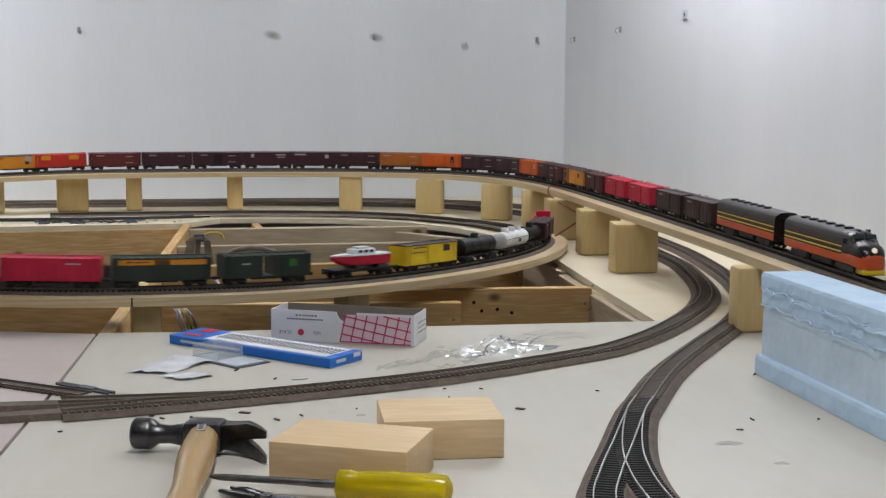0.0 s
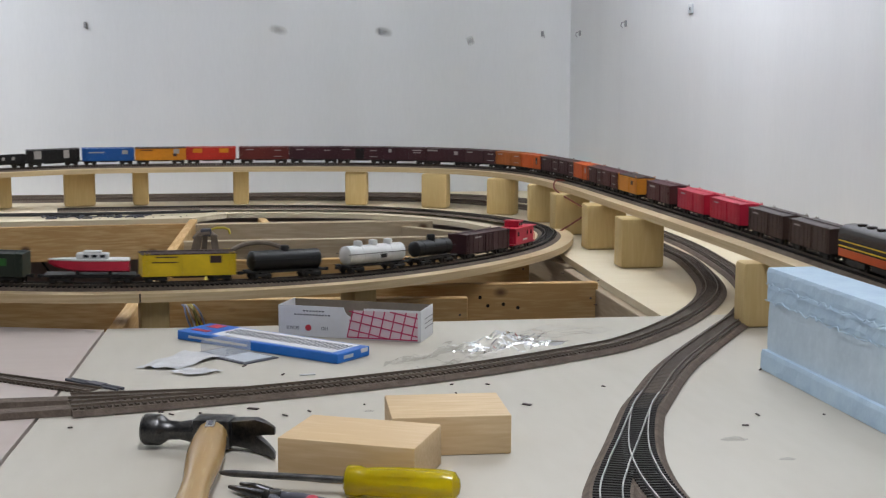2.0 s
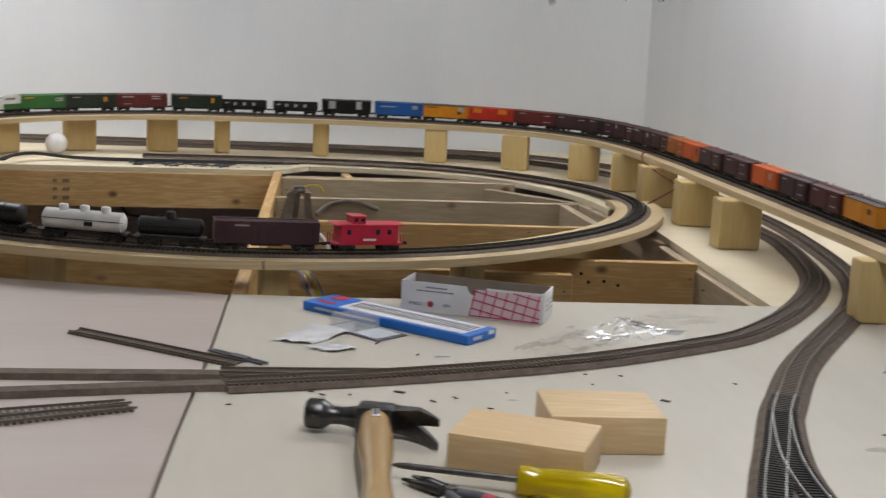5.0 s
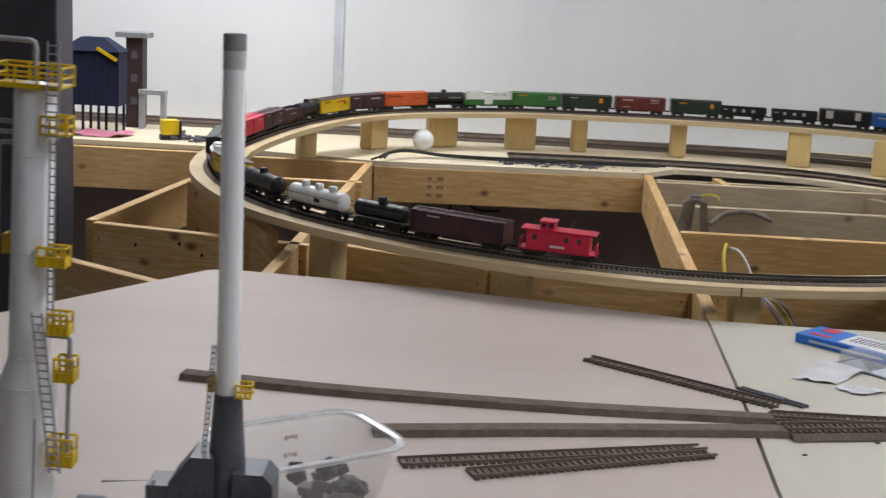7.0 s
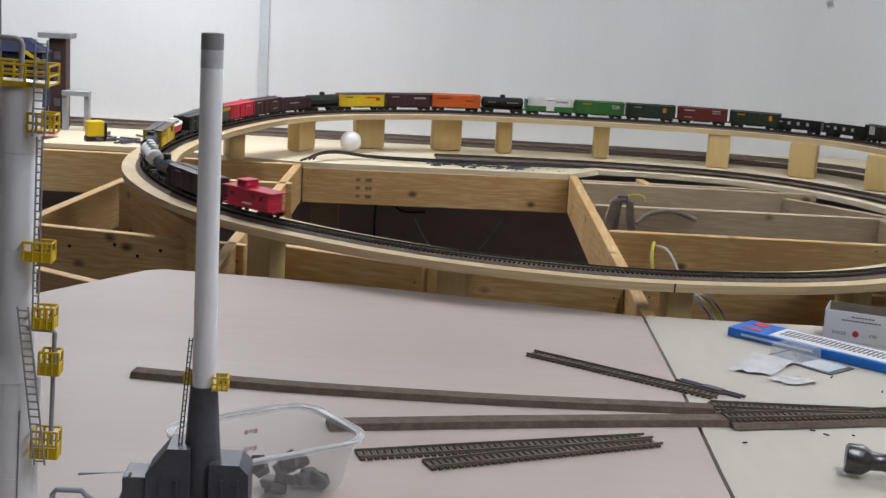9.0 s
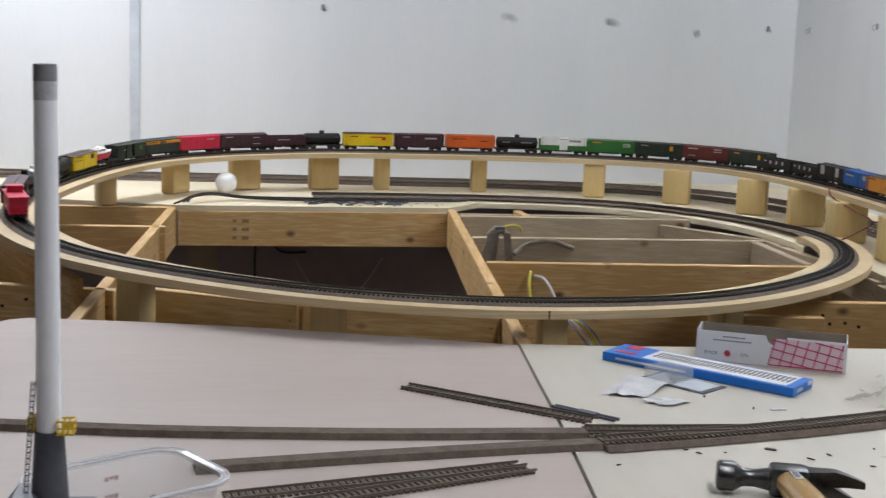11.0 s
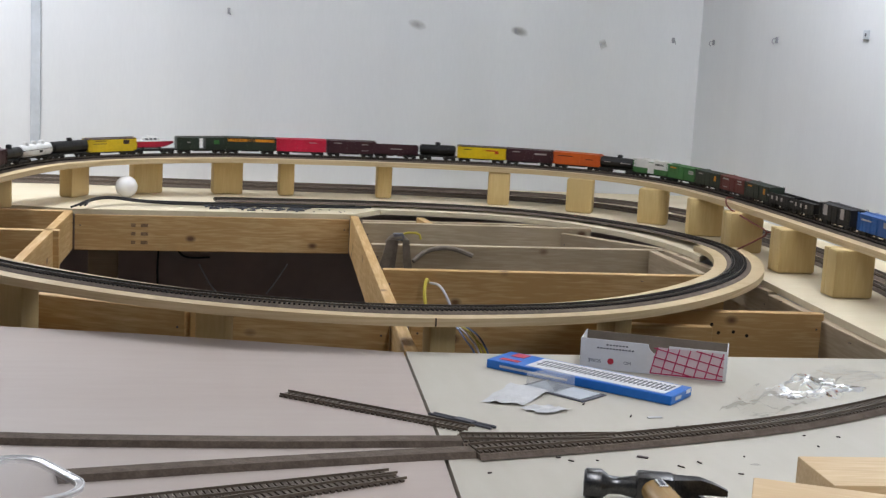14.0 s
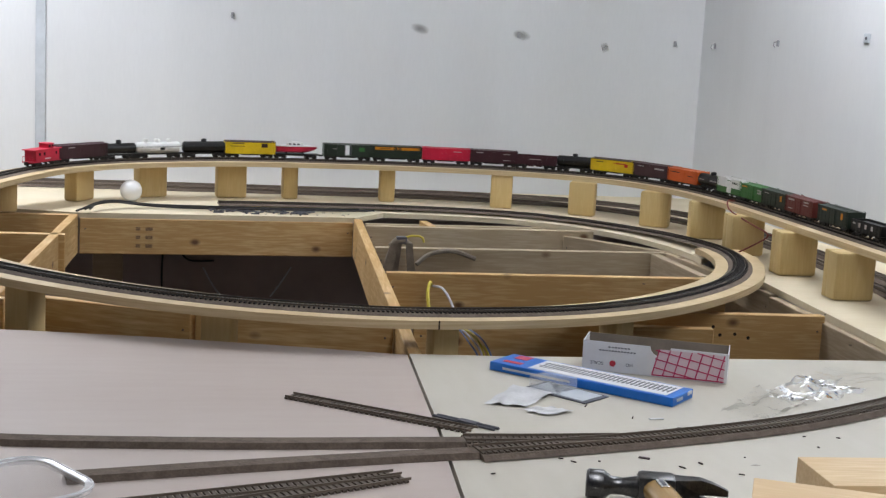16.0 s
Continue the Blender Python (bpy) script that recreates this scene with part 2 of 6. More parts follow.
    def mesh(self, name, mat, smooth=False):
        me = bpy.data.meshes.new(name)
        me.from_pydata(self.v, [], self.f)
        bm = bmesh.new()
        bm.from_mesh(me)
        bmesh.ops.recalc_face_normals(bm, faces=bm.faces)
        bm.to_mesh(me)
        bm.free()
        me.materials.append(mat)
        if smooth:
            me.shade_smooth()
            me.set_sharp_from_angle(angle=radians(38))
        return me


def part(name, shape, mat, parent=None, label="", smooth=False, at=None):
    """Links a shape, or a mesh already made, as one object under a thing or part."""
    me = shape.mesh(name, mat, smooth) if isinstance(shape, Shape) else shape
    ob = new(name, me)
    if parent:
        ob.parent = parent
    if at:
        ob.matrix_basis = at
    return tagged(ob, label)


def thing(name, m, label, category, group="", kind=""):
    ob = new(name)
    ob.empty_display_size = 0.02
    ob.matrix_basis = m
    return tagged(ob, label, category, group, kind)


# ---- the room ----
WEST, EAST, SOUTH, NORTH, FLOOR, CEILING = -3.2, 1.402, -3.0, 3.56, -0.95, 1.46


def setting(name, shape, mat, label, category, smooth=False):
    return tagged(part(name, shape, mat, smooth=smooth), label, category, kind="structure")


setting("floor", Shape().box(WEST - 0.1, EAST + 0.1, SOUTH - 0.1, NORTH + 0.1, FLOOR - 0.1, FLOOR), M_FLOOR, "bare basement floor coloured dark for the deep shade under the benchwork", "floor")
setting("ceiling", Shape().box(WEST - 0.1, EAST + 0.1, SOUTH - 0.1, NORTH + 0.1, CEILING, CEILING + 0.1), M_CEIL, "plain white ceiling above the layout", "ceiling")
setting("wall_north", Shape().box(WEST - 0.1, EAST + 0.1, NORTH, NORTH + 0.1, FLOOR, CEILING), M_WALL, "white painted smooth basement wall behind the railway", "wall")
setting("wall_east", Shape().box(EAST, EAST + 0.1, SOUTH, NORTH, FLOOR, CEILING), M_WALL, "white painted smooth basement side wall", "wall")
setting("wall_south", Shape().box(WEST - 0.1, EAST + 0.1, SOUTH - 0.1, SOUTH, FLOOR, CEILING), M_WALL, "plain white wall closing the room", "wall")
setting("wall_west", Shape().box(WEST - 0.1, WEST, SOUTH, NORTH, FLOOR, CEILING), M_WALL, "plain white wall closing the room", "wall")

# ---- benchwork ----
PLY = 0.012
SEAM = [(0.203, 1.515), (0.178, 1.154), (0.159, 0.925), (0.10, 0.1)]
left_sheet = part("plywood_sheet", Shape().prism([(-0.47, 1.668), (-0.495, 1.655), (-0.89, 1.07), (-0.89, 0.1), (0.0985, 0.1), (0.157, 0.925), (0.176, 1.154), (0.2, 1.516), (0.06, 1.558), (-0.14, 1.611), (-0.31, 1.645)][::-1], -PLY, 0), M_PLY_L)
tagged(left_sheet, "pinkish plywood sheet topping the front bench", "plywood sheet", kind="structure")
right_sheet = part("plywood_sheet", Shape().prism([(0.204, 1.522), (0.32, 1.513), (0.968, 1.497), (EAST, 1.487), (EAST, -2.65), (1.03, -2.65), (1.03, 0.1), (0.1025, 0.1), (0.161, 0.925), (0.18, 1.154)][::-1], -PLY, 0), M_PLY_R)
tagged(right_sheet, "pale plywood sheet topping the front bench", "plywood sheet", kind="structure")
side_sheet = part("plywood_sheet", Shape().prism([(0.9682, 1.4976), (0.982, 1.80), (1.003, 2.14), (1.06, 2.5), (EAST, 2.5), (EAST, 1.4876)][::-1], -PLY, 0), M_DECK)
tagged(side_sheet, "cream plywood strip topping the side bench", "plywood sheet", kind="structure")


def sub(line, a, b):
    i, j = np.searchsorted(LEN, [a, b])
    return line[i:j]


# the deck along the back, cut round inside the loop
inner = sub(LINE, 0.62, 2.45)
dd = np.gradient(inner, axis=0)
dd /= np.linalg.norm(dd, axis=1)[:, None]
edge = inner + np.stack([dd[:, 1], -dd[:, 0]], 1) * 0.055
edge = [tuple(p) for p in edge[::6] if p[0] > 0.36]
back = Shape().prism([(EAST, NORTH), (WEST + 1.2, NORTH), (WEST + 1.2, 2.99), (-0.75, 2.99), (-0.345, 2.885), (0.30, 2.92)] + edge + [(1.058, 2.502), (EAST, 2.502)], -PLY, 0)
setting("back_deck", back, M_DECK, "bare plywood deck along the wall under the trestle", "deck")


M_HOLE = material("hole_dark", (0.02, 0.012, 0.008), 0.9, bump=0)


def board(name, a, b, top, height=0.089, thick=0.019, mat=M_PINE, label="", category="joist", group="", holes=()):
    """A sawn board on edge between two plan points."""
    a, b = Vector((*a, 0)), Vector((*b, 0))
    n = (b - a).length
    ob = part(name, Shape().soft_box(0, n, -thick / 2, thick / 2, -height, 0, 0.0012, segments=1), mat)
    ob.matrix_basis = Matrix.Translation((a.x, a.y, top)) @ pose(0, 0, 0, 0, 0, math.degrees(math.atan2(b.y - a.y, b.x - a.x)))
    # holes are near-black discs on the face; the shade inside is only colour
    for x, z in holes:
        part("drilled_hole", Shape().turned([(0.003, 0), (0.003, 0.0004)], 14, Matrix.Translation((x, -thick / 2, z)) @ Matrix.Rotation(radians(90), 4, "X")), M_HOLE, ob)
    for x in (0.012, n - 0.012):
        part("screw_head", Shape().turned([(0.0018, 0), (0.0018, 0.0005), (0.001, 0.0007)], 12, Matrix.Translation((x, -thick / 2, -height * 0.3)) @ Matrix.Rotation(radians(90), 4, "X")), M_RAIL, ob)
    return tagged(ob, label or "knotty pine board on edge in the bench frame", category, group or "boards of the bench frame")


BOARDS = [
    ((0.213, 1.53), (0.304, 2.905), -0.001, 0.089, M_PINE, "long pine joist running back under the loop"),
    ((-0.41, 1.64), (-0.352, 2.86), -0.001, 0.089, M_PINE, "long pine joist running back under the loop"),
    ((0.268, 2.18), (0.94, 2.175), -0.001, 0.089, M_PINE, "knotty pine cross joist inside the loop"),
    ((0.288, 2.48), (0.93, 2.49), -0.001, 0.089, M_PINE_OLD, "weathered cross joist inside the loop"),
    ((0.31, 2.80), (0.86, 2.80), -0.001, 0.089, M_PINE_OLD, "weathered cross joist inside the loop"),
    ((-0.341, 2.893), (0.294, 2.925), -PLY - 0.0005, 0.083, M_PINE, "pine joist under the front edge of the back deck"),
    ((-0.745, 1.974), (-0.374, 1.880), -0.001, 0.089, M_PINE, "drilled pine joist beside the front bench", [(0.16, -0.02), (0.2, -0.035), (0.24, -0.022), (0.08, -0.03)]),
    ((-0.364, 1.919), (-0.088, 1.786), -0.001, 0.089, M_PINE, "pine joist between bench and loop"),
    ((-0.075, 1.776), (-0.068, 1.84), -0.001, 0.089, M_PINE, "short pine joist running back under the loop"),
    ((-0.058, 1.80), (0.216, 1.745), -0.001, 0.089, M_PINE, "knotty pine joist between bench and loop"),
    ((-0.757, 1.99), (-0.680, 2.55), -0.001, 0.089, M_PINE, "pine joist running back beside the loop"),
    ((-0.735, 1.71), (-0.50, 1.545), -0.002, 0.089, M_PINE, "pine joist beside the front bench"),
    ((0.255, 1.79), (0.735, 1.737), -0.006, 0.089, M_PINE, "knotty pine joist behind the front bench"),
    ((0.60, 1.846), (0.972, 1.828), -0.001, 0.089, M_PINE, "drilled pine joist meeting the side bench", [(0.175, -0.022), (0.188, -0.036), (0.214, -0.034), (0.238, -0.040)]),
    ((0.965, 1.48), (0.985, 2.05), -PLY - 0.0005, 0.089, M_PINE_OLD, "joist under the edge of the side bench"),
    ((-0.345, 2.56), (-0.668, 2.56), -0.001, 0.089, M_PINE, "short cross joist beside the loop"),
    ((-0.345, 2.86), (-0.70, 2.86), -0.001, 0.089, M_PINE, "short cross joist beside the loop"),
    ((-2.0, 2.97), (-0.75, 2.97), -PLY - 0.0005, 0.10, M_PINE, "pine joist under the front edge of the back deck"),
    ((0.905, 2.2), (0.90, 2.47), -0.001, 0.089, M_PINE_OLD, "short blocking joist at the end of the loop"),
    ((0.325, 2.915), (0.80, 2.925), -PLY - 0.0005, 0.089, M_PINE_OLD, "joist under the curved edge of the back deck"),
    ((0.79, 2.79), (0.985, 2.56), -PLY - 0.0005, 0.089, M_PINE_OLD, "slanting joist under the corner of the deck"),
    ((0.965, 2.56), (1.0, 2.08), -PLY - 0.0005, 0.089, M_PINE_OLD, "joist under the inner edge of the side deck"),
    ((0.47, 2.815), (0.465, 2.91), -0.001, 0.07, M_PINE, "short pine blocking between two joists"),
]
POSTS = [(1.077, 1.408, 0.064, 90), (1.094, 1.972, 0.079, 90), (1.106, 2.226, 0.08, 90), (1.106, 2.476, 0.078, 90), (1.114, 2.72, 0.083, 75), (1.053, 2.905, 0.073, 40),
         (0.918, 3.089, 0.069, 10), (0.726, 3.202, 0.058, 0), (0.426, 3.272, 0.041, 0), (0.166, 3.272, 0.040, 0), (0.012, 3.262, 0.078, 0), (-0.193, 3.222, 0.079, 8),
         (-0.36, 3.112, 0.077, 20), (-0.505, 2.895, 0.08, 40)]
LOW_POSTS = [(0.262, 1.587, 0.040), (-0.052, 1.619, 0.046), (-0.333, 1.775, 0.050), (0.56, 1.70, 0.045)]

for a, b, top, h, m, label, *holes in BOARDS:
    board("joist", a, b, top, h, mat=m, label=label, holes=holes[0] if holes else ())


# ---- the climbing loop ----
def sheet_ring(a, b, left, right):
    i, j = np.searchsorted(LEN, [a, b])
    return Shape().ribbon(LINE[i:j], RAIL[i:j] - 0.0081 - PLY, RAIL[i:j] - 0.0081, left, right)


setting("trestle_deck", sheet_ring(2.35, 12.6, 0.048, 0.048), M_RING, "curved plywood roadbed strip climbing round the loop on posts", "trestle deck", smooth=True)


TIE = Shape().box(-0.0014, 0.0014, -0.0148, 0.0148, 0.0001, 0.0021).mesh("tie", M_TIE)
TIE_BROWN = Shape().box(-0.0019, 0.0019, -0.0145, 0.0145, 0.0001, 0.0021).mesh("tie", M_TIE_GREY)


def track(name, line, z, ties=M_TIE, rails=M_RAIL, cork=True, label="", pitch=0.0068, singles=0, bed=0.005):
    """A track with roadbed, sleepers and two rails; z is the rail's top."""
    ob = thing(name, Matrix(), label or "model railway track with dark ties on cork roadbed", "railway track", "railway tracks", "structure")
    z = np.broadcast_to(z, len(line)).astype(float)
    base = z - 0.0045
    if cork:
        part("roadbed", Shape().ribbon(line, base - bed, base, 0.0175, 0.0175, 0.0235, 0.0235), M_CORK, ob, smooth=True)
    s = np.r_[0, np.cumsum(np.linalg.norm(np.diff(line, axis=0), axis=1))]
    d = np.gradient(line, axis=0)
    e = np.arange(0.003, s[-1], pitch)
    at = np.stack([np.interp(e, s, line[:, 0]), np.interp(e, s, line[:, 1]), np.interp(e, s, base)], 1)
    turn = np.arctan2(np.interp(e, s, d[:, 1]), np.interp(e, s, d[:, 0]))
    sh = Shape()
    for k, (p, a) in enumerate(zip(at, turn)):
        if k < singles:
            part("tie", TIE if ties is M_TIE else TIE_BROWN, None, ob, at=Matrix.Translation(p) @ Matrix.Rotation(a, 4, "Z"))
            continue
        sh.box(-0.0014, 0.0014, -0.0148, 0.0148, 0.0001, 0.0021, Matrix.Translation(p) @ Matrix.Rotation(a, 4, "Z"))
    if sh.v:
        tagged(part("ties", sh, ties, ob), kind="stuff")
    for off in (-0.00885, 0.00885):
        part("rail", Shape().ribbon(line, base + 0.002, z, off + 0.0006, -off + 0.0006), rails, ob)
    return ob


i0, i1 = np.searchsorted(LEN, [0.93, 12.6])
track("helix_track", LINE[i0:i1], RAIL[i0:i1], label="single track with dark ties climbing round the loop and over the trestle", bed=0.0036)
for k, pts in enumerate(TRACKS):
    line = smooth(pts)
    track("railway_track", line, 0.0105 + 0.0002 * k, ties=M_TIE_GREY, rails=M_RAIL_BROWN, label="brown model track on cork roadbed along the plywood", singles=140)

for k, pts in enumerate(TURNOUT):
    track("turnout_branch", smooth(pts), 0.0112 + 0.0003 * k, rails=M_RAIL_NEW, label="black turnout with bright nickel rails on cork", singles=120)

POST_GROUP = "posts under the trestle"


def trestle_post(x, y, wide, turn=0.0, low=0.0, least=4.9, split=False):
    """An upright offcut under the roadbed strip, near a plan point."""
    far = np.hypot(LINE[:, 0] - x, LINE[:, 1] - y) + 9 * ((LEN < least) | (LEN > least + 4.6))
    i = int(np.argmin(far))
    d = LINE[i + 1] - LINE[i - 1]
    a = math.degrees(math.atan2(d[1], d[0])) + turn
    h = RAIL[i] - 0.0081 - PLY - low - 0.0003
    t = 0.038
    body = Shape().soft_box(0, h, -wide / 2, wide / 2, -t / 2, t / 2, 0.006)
    if split:  # a thinner offcut screwed beside the thick one
        body.soft_box(0.0005, h - 0.0005, -wide * 0.46, wide * 0.46, t / 2 + 0.0015, t / 2 + 0.0185, 0.002)
    ob = part("trestle_post", body, M_POST, smooth=True)
    ob.matrix_basis = pose(x, y, low + 0.0002, 0, 0, a) @ Matrix(((0, 1, 0, 0), (0, 0, 1, 0), (1, 0, 0, 0), (0, 0, 0, 1)))
    return tagged(ob, "short upright pine offcut holding up the trestle", "post", POST_GROUP)


for x, y, wide, turn in POSTS:
    trestle_post(x, y, wide, turn, split=1.9 < y < 2.6 and x > 1.0)
for x, y, wide in LOW_POSTS:
    trestle_post(x, y, wide, 0, -0.10, 2.3)
# a board on edge under the climbing side of the loop
riser = Shape().add([(0, -0.0095, -0.09), (0.44, -0.0095, -0.09), (0.44, -0.0095, 0.026), (0, -0.0095, 0.038), (0, 0.0095, -0.09), (0.44, 0.0095, -0.09), (0.44, 0.0095, 0.026), (0, 0.0095, 0.038)],
                    [(0, 1, 2, 3), (7, 6, 5, 4), (0, 4, 5, 1), (1, 5, 6, 2), (2, 6, 7, 3), (3, 7, 4, 0)])
tagged(part("riser_board", riser, M_PINE, at=pose(-0.632, 2.215, 0, 0, 0, -62)), "brown pine board on edge holding up the loop", "riser board")

# ---- loose things on the bench ----
M_FOAM = material("blue_foam", (0.56, 0.71, 0.84), 0.8, other=(0.48, 0.63, 0.78), scale=40, bump=0.5, fine=5)
M_FOAM_FACE = material("pale_foam", (0.64, 0.75, 0.84), 0.8, other=(0.53, 0.64, 0.73), scale=14, bump=0.5, fine=8)
M_HEAD = material("forged_steel", (0.05, 0.052, 0.058), 0.30, 0.85, other=(0.12, 0.115, 0.11), scale=60, bump=0.12)
M_FACE = material("worn_steel", (0.22, 0.21, 0.20), 0.4, 0.9, other=(0.12, 0.12, 0.12), scale=70, bump=0.1)
M_FOIL = material("foil_label", (0.62, 0.61, 0.58), 0.25, 0.9, scale=80, bump=0.05)
M_HANDLE = wood("varnished_ash", (0.52, 0.37, 0.155), (0.38, 0.235, 0.085), rings=45, knots=False, rough=0.25, vary=0)
M_YELLOW_GRIP = material("amber_plastic", (0.82, 0.66, 0.012), 0.12, other=(0.76, 0.58, 0.01), scale=30, bump=0.02, glass=0.6)
M_CARD = material("white_card", (0.74, 0.74, 0.75), 0.6, other=(0.68, 0.67, 0.67), scale=20, bump=0.03)
M_BOARD_IN = material("grey_cardboard", (0.27, 0.225, 0.18), 0.85, scale=30, bump=0.1)
M_TRAY = material("blue_printed_card", (0.012, 0.17, 0.62), 0.35, other=(0.014, 0.15, 0.54), scale=25, bump=0.02)
M_PALE_PINK = material("pale_pink_print", (0.70, 0.55, 0.58), 0.6, other=(0.66, 0.50, 0.53), scale=30, bump=0)
M_PINK = material("crimson_print", (0.55, 0.03, 0.12), 0.5, scale=40, bump=0)
M_PRINT = material("dark_print", (0.10, 0.10, 0.12), 0.6, scale=40, bump=0)
M_RED_PRINT = material("red_print", (0.62, 0.05, 0.08), 0.5, scale=40, bump=0)
M_PAPER = material("white_paper", (0.64, 0.64, 0.64), 0.8, scale=30, bump=0.15)
M_CLEAR = material("clear_plastic", (0.95, 0.96, 0.97), 0.05, bump=0.0, alpha=0.22)
def film(name, ior):
    """Thin clear film: see-through, with gloss by angle alone."""
    m = bpy.data.materials.new(name)
    m.use_nodes = True
    nodes, links = m.node_tree.nodes, m.node_tree.links
    nodes.remove(nodes["Principled BSDF"])
    see, shine, mix, by_angle = nodes.new("ShaderNodeBsdfTransparent"), nodes.new("ShaderNodeBsdfGlossy"), nodes.new("ShaderNodeMixShader"), nodes.new("ShaderNodeFresnel")
    see.inputs[0].default_value, shine.inputs["Roughness"].default_value = (0.985, 0.985, 0.985, 1), 0.08
    by_angle.inputs[0].default_value = ior
    links.new(by_angle.outputs[0], mix.inputs[0]), links.new(see.outputs[0], mix.inputs[1]), links.new(shine.outputs[0], mix.inputs[2])
    links.new(mix.outputs[0], nodes["Material Output"].inputs[0])
    return m


M_FILM = film("clear_film", 1.14)
M_TUB = material("tub_plastic", (0.86, 0.87, 0.88), 0.12, bump=0.0, alpha=0.24)
M_RIM = material("tub_rim_plastic", (0.86, 0.87, 0.88), 0.12, bump=0.0, alpha=0.8)
M_GREY_KIT = material("grey_kit_plastic", (0.83, 0.835, 0.855), 0.38, other=(0.78, 0.785, 0.805), scale=20, bump=0.04)
M_PIPE_KIT = material("mid_grey_kit_plastic", (0.34, 0.345, 0.365), 0.4, scale=30, bump=0.03)
M_DARK_KIT = material("dark_grey_kit_plastic", (0.085, 0.088, 0.105), 0.45, other=(0.05, 0.055, 0.07), scale=25, bump=0.05)
M_YELLOW_KIT = material("yellow_kit_plastic", (0.74, 0.50, 0.01), 0.4, scale=30, bump=0.03)
M_COLUMN = material("dark_column_paint", (0.085, 0.078, 0.096), 0.6, other=(0.062, 0.057, 0.072), scale=6, bump=0.1)
M_BLACK_WIRE = material("black_rubber", (0.012, 0.011, 0.011), 0.55, scale=60, bump=0)
M_YELLOW_WIRE, M_WHITE_WIRE = material("yellow_cable", (0.62, 0.50, 0.05), 0.45, bump=0), material("white_cable", (0.62, 0.62, 0.66), 0.45, bump=0)
M_RED_WIRE, M_BLUE_WIRE = material("red_wire_cover", (0.20, 0.03, 0.015), 0.5, bump=0), material("blue_wire_cover", (0.16, 0.22, 0.42), 0.45, bump=0)
M_GLOBE = material("frosted_glass", (0.80, 0.80, 0.80), 0.25, other=(0.74, 0.74, 0.75), scale=12, bump=0.02)
M_PUTTY = material("grey_putty", (0.36, 0.36, 0.35), 0.9, scale=60, bump=0.3)
M_NAVY, M_TOWER = material("navy_kit_plastic", (0.009, 0.013, 0.042), 0.85, bump=0.05), material("brown_kit_plastic", (0.05, 0.026, 0.026), 0.6, bump=0.1)
M_CONDUIT = material("conduit_paint", (0.58, 0.62, 0.66), 0.5, scale=8, bump=0.03)
M_CLOTH = material("grey_brown_cloth", (0.24, 0.20, 0.16), 0.9, other=(0.16, 0.13, 0.10), scale=60, bump=0.6)
M_DARK_PANEL = material("dark_brown_panel", (0.42, 0.34, 0.32), 0.75, other=(0.36, 0.29, 0.27), scale=4, bump=0.2)

# added brown panel that makes the wall below the deck darker
setting("lower_wall_panel", Shape().box(WEST, EAST, NORTH - 0.022, NORTH - 0.002, FLOOR, -0.015), M_DARK_PANEL, "dark brown panel added to darken the lower wall", "sheet")


def foam_board(plan, low, high, mat, ragged, seed, label):
    """A foam board whose cut edge towards the bench is torn in ripples."""
    rng = random.Random(seed)
    (x0, y0), (x1, y1) = plan
    n = 90
    sh = Shape()
    v, f = [], []
    lift = 0.0
    for k in range(n + 1):
        y = y0 + (y1 - y0) * k / n
        a = ragged * (noise.noise((y * 40, seed, 0)) + 0.6 * rng.uniform(-1, 1))
        b = ragged * (noise.noise((y * 55, seed + 5, 0)) + 0.6 * rng.uniform(-1, 1))
        v += [(x0 - 0.3 * abs(a), y, low), (x0 - abs(a), y, low + 0.25 * (high - low) + a), (x0 - abs(b) * 0.6, y, high - 0.2 * (high - low) + b), (x0 + 0.001, y, high), (x1, y, high), (x1, y, low)]
    for k in range(n):
        f += [(6 * k + j, 6 * k + (j + 1) % 6, 6 * k + 6 + (j + 1) % 6, 6 * k + 6 + j) for j in range(6)]
    f += [tuple(range(6)), tuple(6 * n + j for j in range(6))[::-1]]
    ob = part("foam_board", sh.add(v, f), mat)
    return tagged(ob, label, "foam board", "stacked foam boards")


foam_board([(0.966, 1.149), (1.028, 0.15)], 0.0005, 0.0235, M_FOAM, 0.0012, 1, "light blue insulation foam board at the bottom of the stack")
foam_board([(0.972, 1.146), (1.029, 0.15)], 0.0238, 0.0800, M_FOAM_FACE, 0.0006, 2, "thick pale blue foam board in the stack")
foam_board([(0.972, 1.150), (1.029, 0.15)], 0.0803, 0.0990, M_FOAM, 0.0022, 3, "light blue foam board with torn edge in the stack")
foam_board([(0.973, 1.155), (1.029, 0.15)], 0.0993, 0.1180, M_FOAM, 0.0020, 4, "light blue foam board on top of the stack")
for k, (z, seed) in enumerate(((0.0815, 11), (0.1003, 12))):
    rng = random.Random(seed)
    pts, y = [], 1.150
    while y > 0.6:
        pts.append((0.9705 - rng.uniform(0, 0.0022), y, z + rng.uniform(-0.0035, 0.0025)))
        y -= rng.uniform(0.004, 0.011)
    tagged(part("foam_crumbs", Shape().tube(pts, [rng.uniform(0.0003, 0.0011) for _ in pts], 6), M_FOAM, smooth=True), "torn strings of foam along the cut joint", "foam scraps", kind="stuff")


